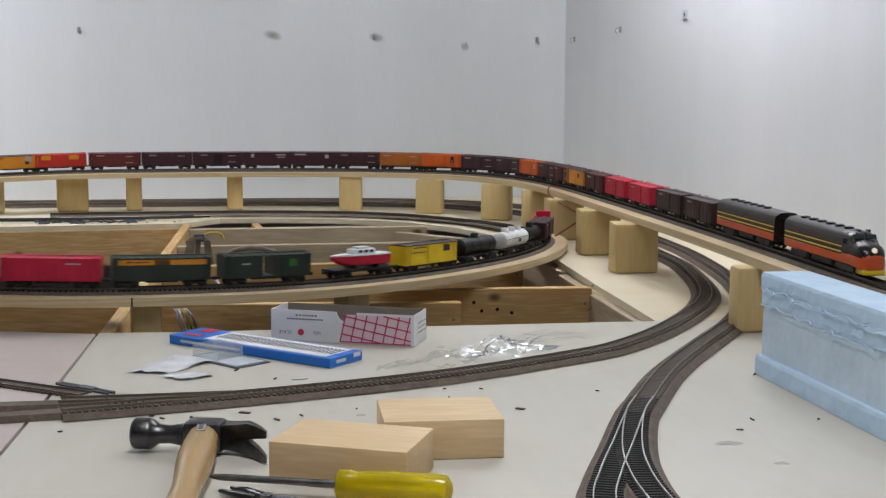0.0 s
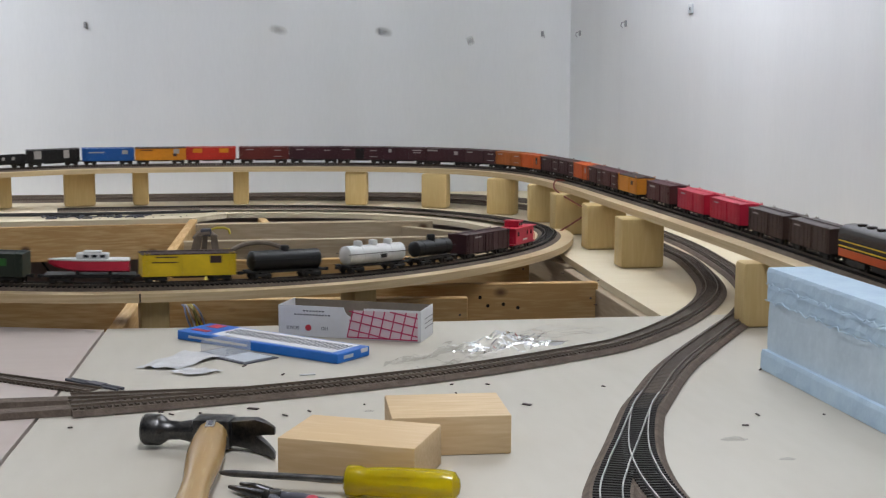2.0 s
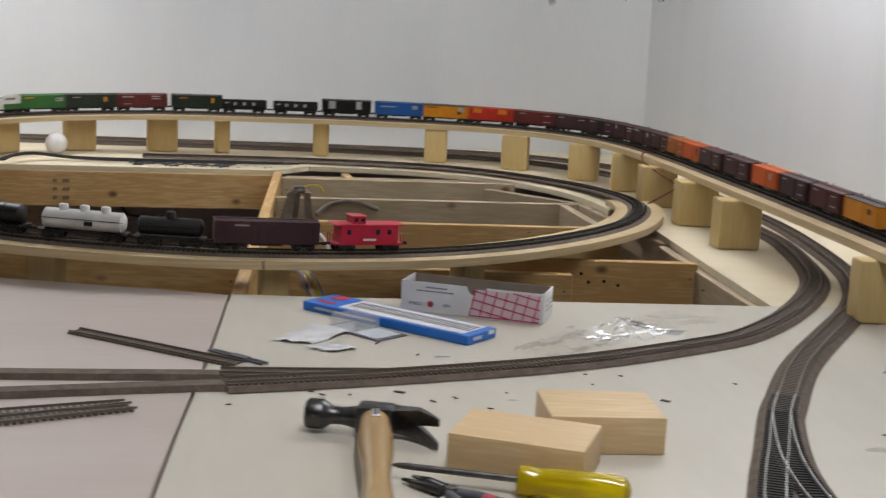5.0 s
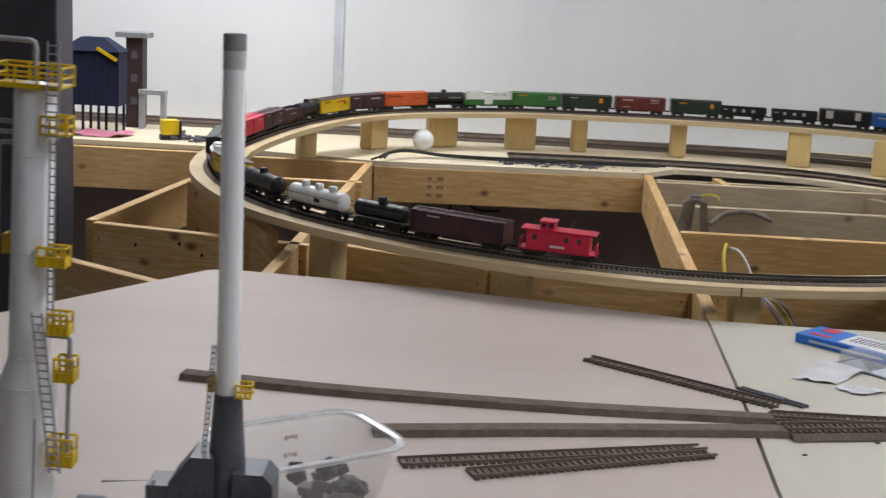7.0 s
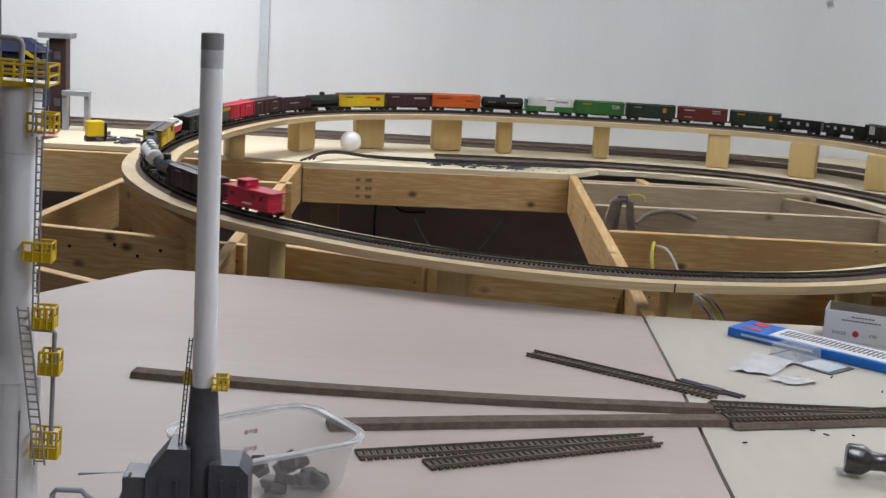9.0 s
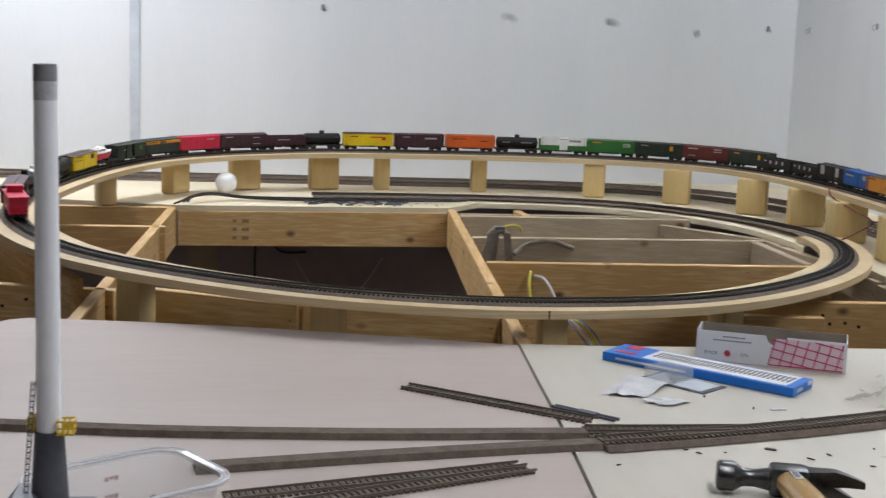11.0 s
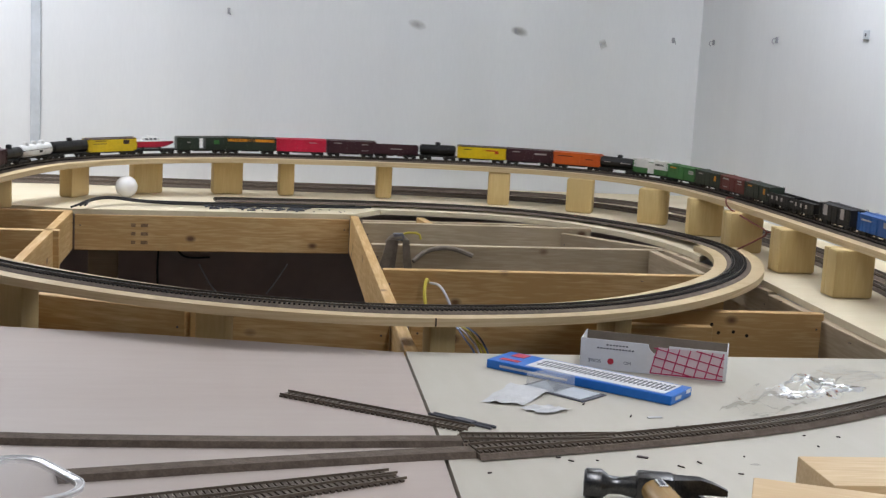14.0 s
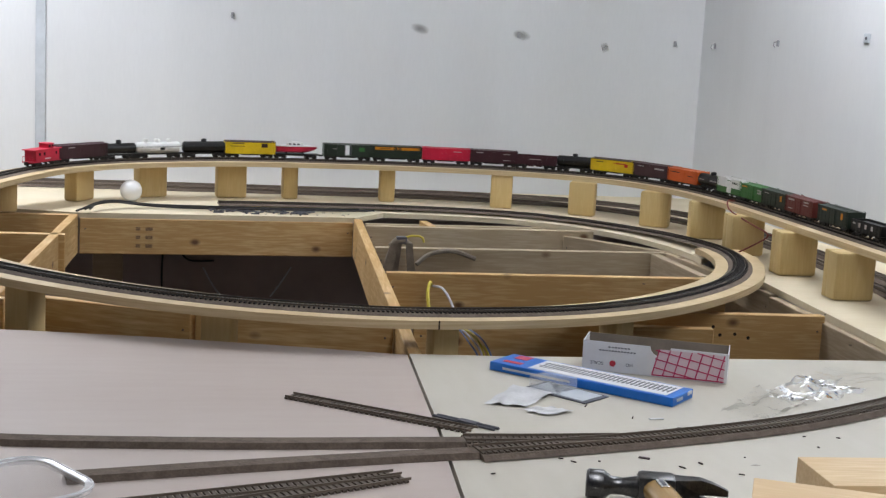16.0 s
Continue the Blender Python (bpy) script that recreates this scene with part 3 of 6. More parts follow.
def hammer():
    ob = thing("claw_hammer", pose(0.3395, 0.914, 0.0, 0, 0, -17), "claw hammer with dark steel head and wooden handle on plywood", "hammer")
    turn = Matrix.Translation((0, 0, 0.0165)) @ Matrix.Rotation(radians(-90), 4, "Y")
    part("poll", Shape().turned([(0.0125, 0.064), (0.0142, 0.0625), (0.0142, 0.049), (0.0128, 0.0465), (0.0088, 0.041), (0.0082, 0.03), (0.0105, 0.018), (0.011, 0.012)], 24, turn), M_HEAD, ob, smooth=True)
    part("striking_face", Shape().turned([(0.0126, 0.0640), (0.0126, 0.0646), (0.004, 0.0650)], 24, turn), M_FACE, ob)
    part("cheek", Shape().soft_box(-0.0165, 0.019, -0.0125, 0.0135, 0.0025, 0.0305, 0.004), M_HEAD, ob, smooth=True)
    for up in (-1, 1):
        claw, v, f, n = Shape(), [], [], 12
        for k in range(n + 1):
            u = k / n
            x = 0.018 + 0.047 * u
            y = 0.004 - 0.034 * u ** 2.0
            z = 0.0165 + up * (0.0005 + 0.0105 * min(1, u * 2.0) * (0.35 + 0.65 * u))
            half_y, half_z = 0.0095 * (1 - u) + 0.0022 * u, 0.0078 * (1 - u) ** 0.8 + 0.0028
            v += [(x, y + half_y, z - half_z), (x, y + half_y, z + half_z), (x, y - half_y, z + half_z), (x, y - half_y, z - half_z)]
        for k in range(n):
            f += [(4 * k + j, 4 * k + (j + 1) % 4, 4 * k + 4 + (j + 1) % 4, 4 * k + 4 + j) for j in range(4)]
        part("claw_prong", claw.add(v, f + [(0, 1, 2, 3)[::-1], tuple(4 * n + j for j in range(4))]), M_HEAD, ob, smooth=True)
    h = part("handle", Shape(), M_HANDLE, ob)
    sh, n, c, v, f = Shape(), 22, 16, [], []
    for k in range(n + 1):
        u = k / n
        a = 0.0135 + 0.0028 * math.sin(math.pi * min(1, u * 2.2)) - 0.002 * math.exp(-((u - 0.42) / 0.16) ** 2) + 0.003 * max(0, u - 0.55)
        b = 0.0112 + 0.0033 * math.sin(math.pi * min(1, u * 2.0))
        z = 0.0178 - 0.003 * u
        v += [(-u * 0.335 - 0.007, a * math.cos(q), z - 0.0165 + b * math.sin(q)) for q in (2 * math.pi * j / c for j in range(c))]
    for k in range(n):
        f += [(c * k + j, c * k + (j + 1) % c, c * k + c + (j + 1) % c, c * k + c + j) for j in range(c)]
    sh.add(v, f + [tuple(range(c)), tuple(c * n + j for j in range(c))[::-1]])
    h.data = sh.mesh("handle", M_HANDLE, True)
    h.matrix_basis = Matrix.Translation((0, 0, 0.0165)) @ Matrix.Rotation(radians(102), 4, "Z")
    tag = part("maker_label", Shape().soft_box(-0.036, -0.016, -0.004, 0.004, 0.0100, 0.0150, 0.0003, segments=1), M_FOIL, h, "silver foil maker's label")
    part("maker_label_print", Shape().box(-0.034, -0.018, -0.0018, 0.0018, 0.0150, 0.0152), M_PRINT, tag)
    return ob


hammer()


def pine_block(corners, label):
    """A sawn offcut of a thick board, from its plan corners."""
    a, b, d = (Vector((*corners[k], 0)) for k in (0, 1, 3))
    n, w = (b - a).length, (d - a).length
    ob = part("pine_block", Shape().soft_box(0, n, 0, w, 0, 0.0355, 0.0012), M_BLOCK, smooth=True)
    ob.matrix_basis = pose(a.x, a.y, 0.0003, 0, 0, math.degrees(math.atan2(b.y - a.y, b.x - a.x)))
    return tagged(ob, label, "wood block", "pine blocks")


pine_block([(0.392, 0.815), (0.5, 0.763), (0.536, 0.84), (0.429, 0.886)], "pale sawn pine block lying flat beside the hammer")
pine_block([(0.495, 0.862), (0.602, 0.856), (0.606, 0.943), (0.498, 0.948)], "second pale pine block with a chipped top edge")


def screwdriver():
    ob = thing("screwdriver", pose(0.344, 0.798, 0.0, 0, 0, -20.5), "screwdriver with clear yellow handle and steel shaft on the bench", "screwdriver")
    turn = Matrix.Translation((0, 0, 0.0132)) @ Matrix.Rotation(radians(90), 4, "Y")
    part("shaft", Shape().turned([(0.001, 0.0), (0.0022, 0.004), (0.0029, 0.012), (0.003, 0.112)], 14, turn), M_FACE, ob, smooth=True)
    sh, n, c, v, f = Shape(), 14, 36, [], []
    prof = [(0.009, 0.106), (0.0122, 0.108), (0.0125, 0.118), (0.0108, 0.123), (0.0115, 0.128), (0.0128, 0.150), (0.0128, 0.186), (0.0115, 0.195), (0.006, 0.199), (0.001, 0.2)]
    for r, x in prof:
        v += [turn @ Vector((rr * math.cos(q), rr * math.sin(q), x)) for q, rr in ((2 * math.pi * j / c, r * (1 - (0.09 if j % 6 in (0, 1) and 0.125 < x < 0.19 else 0))) for j in range(c))]
    for k in range(len(prof) - 1):
        f += [(c * k + j, c * k + (j + 1) % c, c * k + c + (j + 1) % c, c * k + c + j) for j in range(c)]
    part("handle", sh.add(v, f + [tuple(range(c))[::-1], tuple(c * (len(prof) - 1) + j for j in range(c))]), M_YELLOW_GRIP, ob, "clear amber yellow fluted handle", smooth=True)
    return ob


screwdriver()


def pliers():
    ob = thing("pliers", pose(0.387, 0.752, 0.0, 0, 0, -52), "small dark steel pliers lying under the screwdriver", "pliers")
    for s in (-1, 1):
        part("jaw", Shape().tube([(-0.05, s * 0.006, 0.004), (-0.03, s * 0.006, 0.005), (-0.008, s * 0.003, 0.005)], [0.0015, 0.0035, 0.005], 10), M_HEAD, ob, smooth=True)
        part("handle", Shape().tube([(0, s * 0.003, 0.005), (0.02, s * 0.012, 0.005), (0.05, s * 0.016, 0.005), (0.09, s * 0.012, 0.005)], [0.004, 0.0045, 0.0048, 0.0045], 10), M_PRINT, ob, smooth=True)
    part("pivot", Shape().turned([(0.005, 0.008), (0.005, 0.0105), (0.003, 0.011)], 16), M_FACE, ob)
    return ob


pliers()
tagged(part("push_button", Shape().turned([(0.006, 0.0), (0.007, 0.004), (0.0065, 0.008), (0.004, 0.011), (0.001, 0.012)], 18, pose(0.414, 0.729, 0.0003)), M_RED_PRINT, smooth=True), "small dark red bead lying beside the pliers", "bead")


def track_packet():
    """A flat blue packet with a window card printed with track."""
    ob = thing("track_packet", pose(0.297, 1.434, 0.0004, 0, 0, -44.3), "flat blue card packet with white printed window on the bench", "packet")
    n, w, h = 0.262, 0.062, 0.0115
    part("sleeve", Shape().soft_box(0, n, 0, w, 0, h, 0.0008, segments=1), M_TRAY, ob)
    part("window_card", Shape().box(0.055, n - 0.012, 0.006, w - 0.004, h, h + 0.0004), M_CARD, ob, "white window card")
    for k in range(30):
        x = 0.064 + k * 0.0062
        part("printed_tie", Shape().box(x, x + 0.0024, 0.020, w - 0.013, h + 0.0004, h + 0.0007), M_PRINT, ob)
    for y in (0.026, w - 0.02):
        part("printed_rail", Shape().box(0.060, n - 0.016, y, y + 0.0022, h + 0.0007, h + 0.0009), M_PUTTY, ob)
    part("red_panel", Shape().box(0.014, 0.034, 0.038, 0.058, h, h + 0.0004), M_RED_PRINT, ob)
    part("red_panel", Shape().box(0.012, 0.04, 0.012, 0.022, h, h + 0.0004), M_RED_PRINT, ob)
    part("print_bar", Shape().box(0.02, 0.12, -0.0003, 0, 0.004, 0.007), M_CONDUIT, ob)
    part("print_bar", Shape().box(n, n + 0.0003, 0.012, 0.03, 0.004, 0.008), M_CONDUIT, ob)
    part("print_bar", Shape().box(n, n + 0.0003, 0.045, 0.058, 0.006, 0.011), M_CARD, ob)
    return ob


track_packet()


def lettering(word, size):
    """Flat letters of the built-in font as a mesh."""
    curve = bpy.data.curves.new("lettering", "FONT")
    curve.body, curve.size, curve.extrude = word, size, 0.0001
    holder = bpy.data.objects.new("lettering", curve)
    mesh = bpy.data.meshes.new_from_object(holder)
    bpy.data.objects.remove(holder)
    mesh.materials.append(M_PRINT)
    return mesh


def kit_box():
    """An open carton lying on its long side, with a thumb notch in the front wall."""
    ob = thing("open_carton", pose(0.4265, 1.442, 0.0004, 0, 0, -24.5), "open white carton with red lattice print and dark inside", "carton")
    n, w, h, t = 0.192, 0.060, 0.040, 0.0012
    plan = [(0, 0), (n, 0), (n, h)] + [(0.103 - 0.0135 * math.cos(a), h - 0.0125 * math.sin(a)) for a in [math.pi * (1 - k / 12) for k in range(13)]] + [(0, h)]
    v = [(x, y, z) for y in (0, t) for x, z in plan]
    c = len(plan)
    part("front_wall", Shape().add(v, [tuple(range(c)), tuple(range(c, 2 * c))[::-1]] + [(i, c + i, c + (i + 1) % c, (i + 1) % c) for i in range(c)]), M_CARD, ob)
    part("back_wall", Shape().box(0, n, w - t, w, 0, h - 0.001), M_BOARD_IN, ob, "grey brown inside of the carton")
    for x in (0, n - t):
        part("end_wall", Shape().box(x, x + t, t, w - t, 0, h), M_CARD, ob)
    part("bottom", Shape().box(t, n - t, t, w - t, 0, t), M_BOARD_IN, ob)
    part("inner_lining", Shape().box(t, n - t, t, t + 0.0006, 0, h - 0.014), M_BOARD_IN, ob)
    x0, x1, y = 0.098, n - 0.004, -0.0003
    top = h - 0.0028
    part("pink_panel", Shape().add([(x0 - 0.004, -0.0001, 0.002), (x1, -0.0001, 0.002), (x1, -0.0001, top), (x0 + 0.004, -0.0001, top),
                                    (x0 - 0.004, 0.0003, 0.002), (x1, 0.0003, 0.002), (x1, 0.0003, top), (x0 + 0.004, 0.0003, top)],
                                   [(0, 1, 2, 3), (7, 6, 5, 4), (0, 4, 5, 1), (1, 5, 6, 2), (2, 6, 7, 3), (3, 7, 4, 0)]), M_PALE_PINK, ob, "pale pink lattice panel")

    def lattice_line(p, q):
        d = q - p
        part("lattice_line", Shape().box(0, d.length, -0.0002, 0.0002, -0.0008, 0.0008, Matrix.Translation(p) @ Matrix.Rotation(-math.atan2(d.z, d.x), 4, "Y")), M_PINK, ob)

    for k in range(7):  # leaning lines
        a = x0 - 0.004 + k * 0.0142
        u = min(1.0, max(0.05, (x1 - a) / 0.008))
        lattice_line(Vector((a, y, 0.002)), Vector((a + 0.008 * u, y, 0.002 + (top - 0.002) * u)))
    for k in range(5):  # sloping lines
        z, slope = 0.012 + k * 0.0118, -0.19
        left, right = max(x0 - 0.001, x0 + (top - z) / slope), min(x1, x0 + (0.002 - z) / slope)
        if right - left > 0.006:
            lattice_line(Vector((left, y, z + slope * (left - x0))), Vector((right, y, z + slope * (right - x0))))
    lattice_line(Vector((x0 - 0.004, y, 0.002)), Vector((x1, y, 0.002)))
    part("emblem", Shape().turned([(0.0042, 0), (0.0042, 0.0004)], 18, Matrix.Translation((0.041, 0.0, 0.0115)) @ Matrix.Rotation(radians(90), 4, "X")), M_RED_PRINT, ob)
    for word, x, z in (("HO", 0.068, 0.0135), ("SCALE", 0.0285, 0.0128)):  # printed upside down, as the carton lies
        part("lettering", lettering(word, 0.0062), M_PRINT, ob, at=Matrix.Translation((x, -0.0003, z)) @ Matrix.Rotation(radians(180), 4, "Y") @ Matrix.Rotation(radians(90), 4, "X"))
    for x, z, ww, hh in ((0.022, 0.0285, 0.05, 0.0018), (0.034, 0.0335, 0.03, 0.0018)):
        k = max(1, int(ww / 0.004))
        for i in range(k):
            part("print_bar", Shape().box(x + i * ww / k, x + (i + 0.7) * ww / k, -0.0003, 0, z - hh / 2, z + hh / 2), M_PRINT, ob)
    for z in (0.014, 0.02, 0.026):
        part("print_bar", Shape().box(n, n + 0.0003, 0.02, 0.06, z, z + 0.0012), M_PUTTY, ob)
    return ob


kit_box()


def crumpled(name, corners, height, mat, seed, label, category, n=18, folds=0.1):
    """A thin sheet with soft folds, over plan corners."""
    a, b, c, d = (Vector((*p, 0)) for p in corners)
    v, f = [], []
    for i in range(n + 1):
        for j in range(n + 1):
            u, w = i / n, j / n
            p = a.lerp(b, u).lerp(d.lerp(c, u), w)
            k = noise.noise((u * 3.1 + seed, w * 2.7, seed * 0.37)) + folds * (noise.noise((u * 7 + seed, w * 8, 1.3)) + (0.25 * noise.noise((u * 15, w * 11 + seed, 2.1)) if folds > 0.5 else 0))
            r = 0.004 * noise.noise((u * 5, w * 5, seed + 4))
            v.append((p.x + r, p.y + 0.8 * r, 0.0012 + height * max(0, 0.35 + k)))
    for i in range(n):
        f += [(i * (n + 1) + j, (i + 1) * (n + 1) + j, (i + 1) * (n + 1) + j + 1, i * (n + 1) + j + 1) for j in range(n)]
    ob = part(name, Shape().add(v, f), mat, smooth=folds < 0.5)
    return tagged(ob, label, category)


crumpled("paper_slip", [(0.252, 1.266), (0.30, 1.25), (0.352, 1.312), (0.308, 1.345)], 0.004, M_PAPER, 1, "white instruction slip curling up on the bench", "paper")
crumpled("paper_slip", [(0.292, 1.236), (0.318, 1.212), (0.354, 1.232), (0.33, 1.252)], 0.003, M_PAPER, 2, "small white paper scrap on the bench", "paper")
for k, (corners, h) in enumerate((([(0.535, 1.225), (0.585, 1.19), (0.69, 1.275), (0.635, 1.34)], 0.010), ([(0.625, 1.30), (0.685, 1.255), (0.79, 1.33), (0.73, 1.395)], 0.010), ([(0.70, 1.365), (0.765, 1.335), (0.87, 1.40), (0.79, 1.455)], 0.0035))):
    crumpled("plastic_wrap", corners, h, M_FILM, 5 + k, "crumpled clear plastic wrapper shining on the bench", "plastic wrap", 34, 0.9)


def blister_pack():
    ob = thing("blister_pack", pose(0.36, 1.372, 0.0005, 0, 0, -52), "clear blister pack on dark backing card leaning on the packet", "blister pack")
    part("backing_card", Shape().box(0, 0.095, -0.052, 0, 0.0, 0.0009), M_PRINT, ob)
    part("insert", Shape().box(0.006, 0.088, -0.047, -0.004, 0.0009, 0.0016), M_CONDUIT, ob)
    part("blister", Shape().soft_box(0.004, 0.05, -0.046, -0.004, 0.0016, 0.017, 0.002), M_CLEAR, ob)
    return ob


blister_pack()


def straight(a, b, n=40):
    return np.linspace(a, b, n)


TIE_LOOSE = Shape().box(-0.0021, 0.0021, -0.0122, 0.0122, 0.0003, 0.0024).mesh("tie", M_TIE_GREY)


def loose_track(name, lines, label, rails=M_RAIL_BROWN):
    ob = thing(name, Matrix(), label, "railway track", "loose track pieces")
    for q, line in enumerate(lines):
        s = np.linalg.norm(line[-1] - line[0])
        d = (line[-1] - line[0]) / s
        for k in range(int(s / 0.0068)):
            p = line[0] + d * (0.003 + 0.0068 * k)
            part("tie", TIE_LOOSE, None, ob, at=Matrix.Translation((*p, 0.0003 * q)) @ Matrix.Rotation(math.atan2(d[1], d[0]), 4, "Z"))
        for off in (-0.00885, 0.00885):
            part("rail", Shape().ribbon(line, 0.002 + 0.0003 * q, 0.0045 + 0.0003 * q, off + 0.0006, -off + 0.0006), rails, ob)
    return ob


loose_track("flex_track_piece", [straight((0.023, 1.300), (0.217, 1.154))], "loose piece of brown flexible track lying on the plywood")
loose_track("track_turnout", [straight((-0.178, 0.927), (0.107, 1.007)), straight((-0.115, 0.908), (0.115, 0.998))], "loose brown track turnout lying on the plywood")
tagged(part("rail_offcut", Shape().tube([(0.181, 1.214, 0.002), (0.24, 1.156, 0.002)], 0.0018, 6).tube([(0.187, 1.216, 0.002), (0.246, 1.160, 0.002)], 0.0018, 6).box(-0.012, 0.012, -0.005, 0.005, 0.0006, 0.004, pose(0.216, 1.184, 0, 0, 0, -45)), M_PRINT), "short dark rail offcuts lying by the seam", "rail offcut")

for k, pts in enumerate(([(-0.42, 1.148), (-0.25, 1.122), (-0.035, 1.108), (0.12, 1.107), (0.205, 1.106)], [(-0.208, 1.005), (-0.12, 1.021), (-0.034, 1.036), (0.137, 1.062), (0.215, 1.071)], [(-0.86, 0.96), (-0.70, 1.02), (-0.56, 1.082)])):
    setting("cork_strip", Shape().ribbon(smooth(pts), 0.0002, 0.0065, 0.0095, 0.0095, 0.0135, 0.0135), M_CORK, "bare brown cork roadbed strip glued on plywood", "roadbed")


M_RIM_BAND = material("tub_lip_plastic", (0.86, 0.87, 0.88), 0.15, bump=0.0, alpha=0.42)
M_FADED = material("faded_red_print", (0.62, 0.36, 0.33), 0.5, scale=60, bump=0, alpha=0.6)


TUB = pose(-0.255, 0.845, 0.0004, 0, 0, 34)


def tub():
    """A clear plastic tub with a broad stepped lip."""
    ob = thing("plastic_tub", TUB, "clear plastic food tub holding dark scraps", "tub")

    def loop(w, d, r, z, n=8):
        return [Vector((sx * (w - r) + r * math.cos(a), sy * (d - r) + r * math.sin(a), z)) for sx, sy, q in ((1, 1, 0), (-1, 1, 1), (-1, -1, 2), (1, -1, 3)) for a in [math.pi / 2 * (q + k / n) for k in range(n + 1)]]

    def skin(rings, closed):
        c = len(rings[0])
        f = [(i * c + k, i * c + (k + 1) % c, i * c + c + (k + 1) % c, i * c + c + k) for i in range(len(rings) - 1) for k in range(c)]
        return Shape().add([p for r in rings for p in r], f + ([tuple(range(c))] if closed else []))

    part("wall", skin([loop(0.056, 0.040, 0.018, 0.001), loop(0.060, 0.043, 0.020, 0.006), loop(0.068, 0.050, 0.024, 0.044), loop(0.069, 0.051, 0.025, 0.0445)], True), M_TUB, ob, smooth=True)
    lip = part("lip", skin([loop(0.069, 0.051, 0.025, 0.0446), loop(0.070, 0.052, 0.026, 0.0485), loop(0.0745, 0.0565, 0.029, 0.0495), loop(0.0752, 0.0572, 0.030, 0.0455)], False), M_RIM_BAND, ob, smooth=True)
    for w, d, r, z, t in ((0.0750, 0.0570, 0.0295, 0.0492, 0.0011), (0.0695, 0.0515, 0.0255, 0.0482, 0.0007)):
        rim = loop(w, d, r, z)
        part("rolled_edge", Shape().tube(rim + rim[:1], t, 6), M_RIM, lip, smooth=True)
    for z in (0.030, 0.014):
        for k in range(3):
            part("print_bar", Shape().box(0.006 + 0.0045 * k, 0.0095 + 0.0045 * k, 0.0478, 0.0484, z + 0.0012 * (k % 2), z + 0.004), M_FADED, ob)
    return ob


tub()
rng = random.Random(3)
for k in range(16):
    x, y = rng.uniform(-0.015, 0.045), rng.uniform(-0.03, 0.002)
    sh = Shape().soft_box(-0.008, 0.008, -0.006, 0.006, -0.004, 0.004, 0.0015, pose(0, 0, 0, rng.uniform(-40, 40), rng.uniform(-40, 40), rng.uniform(0, 180)))
    ob = part("scrap", sh, rng.choice((M_PRINT, M_DARK_KIT, M_HEAD, M_TOWER)))
    ob.matrix_basis = TUB @ pose(x, y, 0.009 + 0.007 * (k % 3))
    tagged(ob, "dark scrap part lying in the plastic tub", "scrap", "scraps in the tub")


# ---- the refinery kit ----
def cage(parent, x, y, z, w, d, h=0.011):
    """A yellow railed platform."""
    p = part("platform", Shape().box(x - w, x + w, y - d, y + d, z, z + 0.0012), M_YELLOW_KIT, parent)
    r = 0.00085
    for zz in (z + h * 0.5, z + h):
        part("rail", Shape().tube([(x - w, y - d, zz), (x + w, y - d, zz), (x + w, y + d, zz), (x - w, y + d, zz), (x - w, y - d, zz)], r, 5), M_YELLOW_KIT, p)
    for sx in (-1, -0.33, 0.33, 1):
        for sy in (-1, 1):
            part("post", Shape().tube([(x + sx * w, y + sy * d, z), (x + sx * w, y + sy * d, z + h)], r, 5), M_YELLOW_KIT, p)
    return p


def ladder(parent, a, b, wide=0.0035, mat=None):
    a, b = Vector(a), Vector(b)
    ob = part("ladder", Shape().tube([a + Vector((-wide, 0, 0)), b + Vector((-wide, 0, 0))], 0.0006, 5).tube([a + Vector((wide, 0, 0)), b + Vector((wide, 0, 0))], 0.0006, 5), mat or M_PIPE_KIT, parent)
    n = int((b - a).length / 0.0045)
    for k in range(n):
        p = a.lerp(b, (k + 0.5) / n)
        part("rung", Shape().box(p.x - wide, p.x + wide, p.y - 0.0004, p.y + 0.0004, p.z - 0.0004, p.z + 0.0004), mat or M_PIPE_KIT, ob)
    return ob


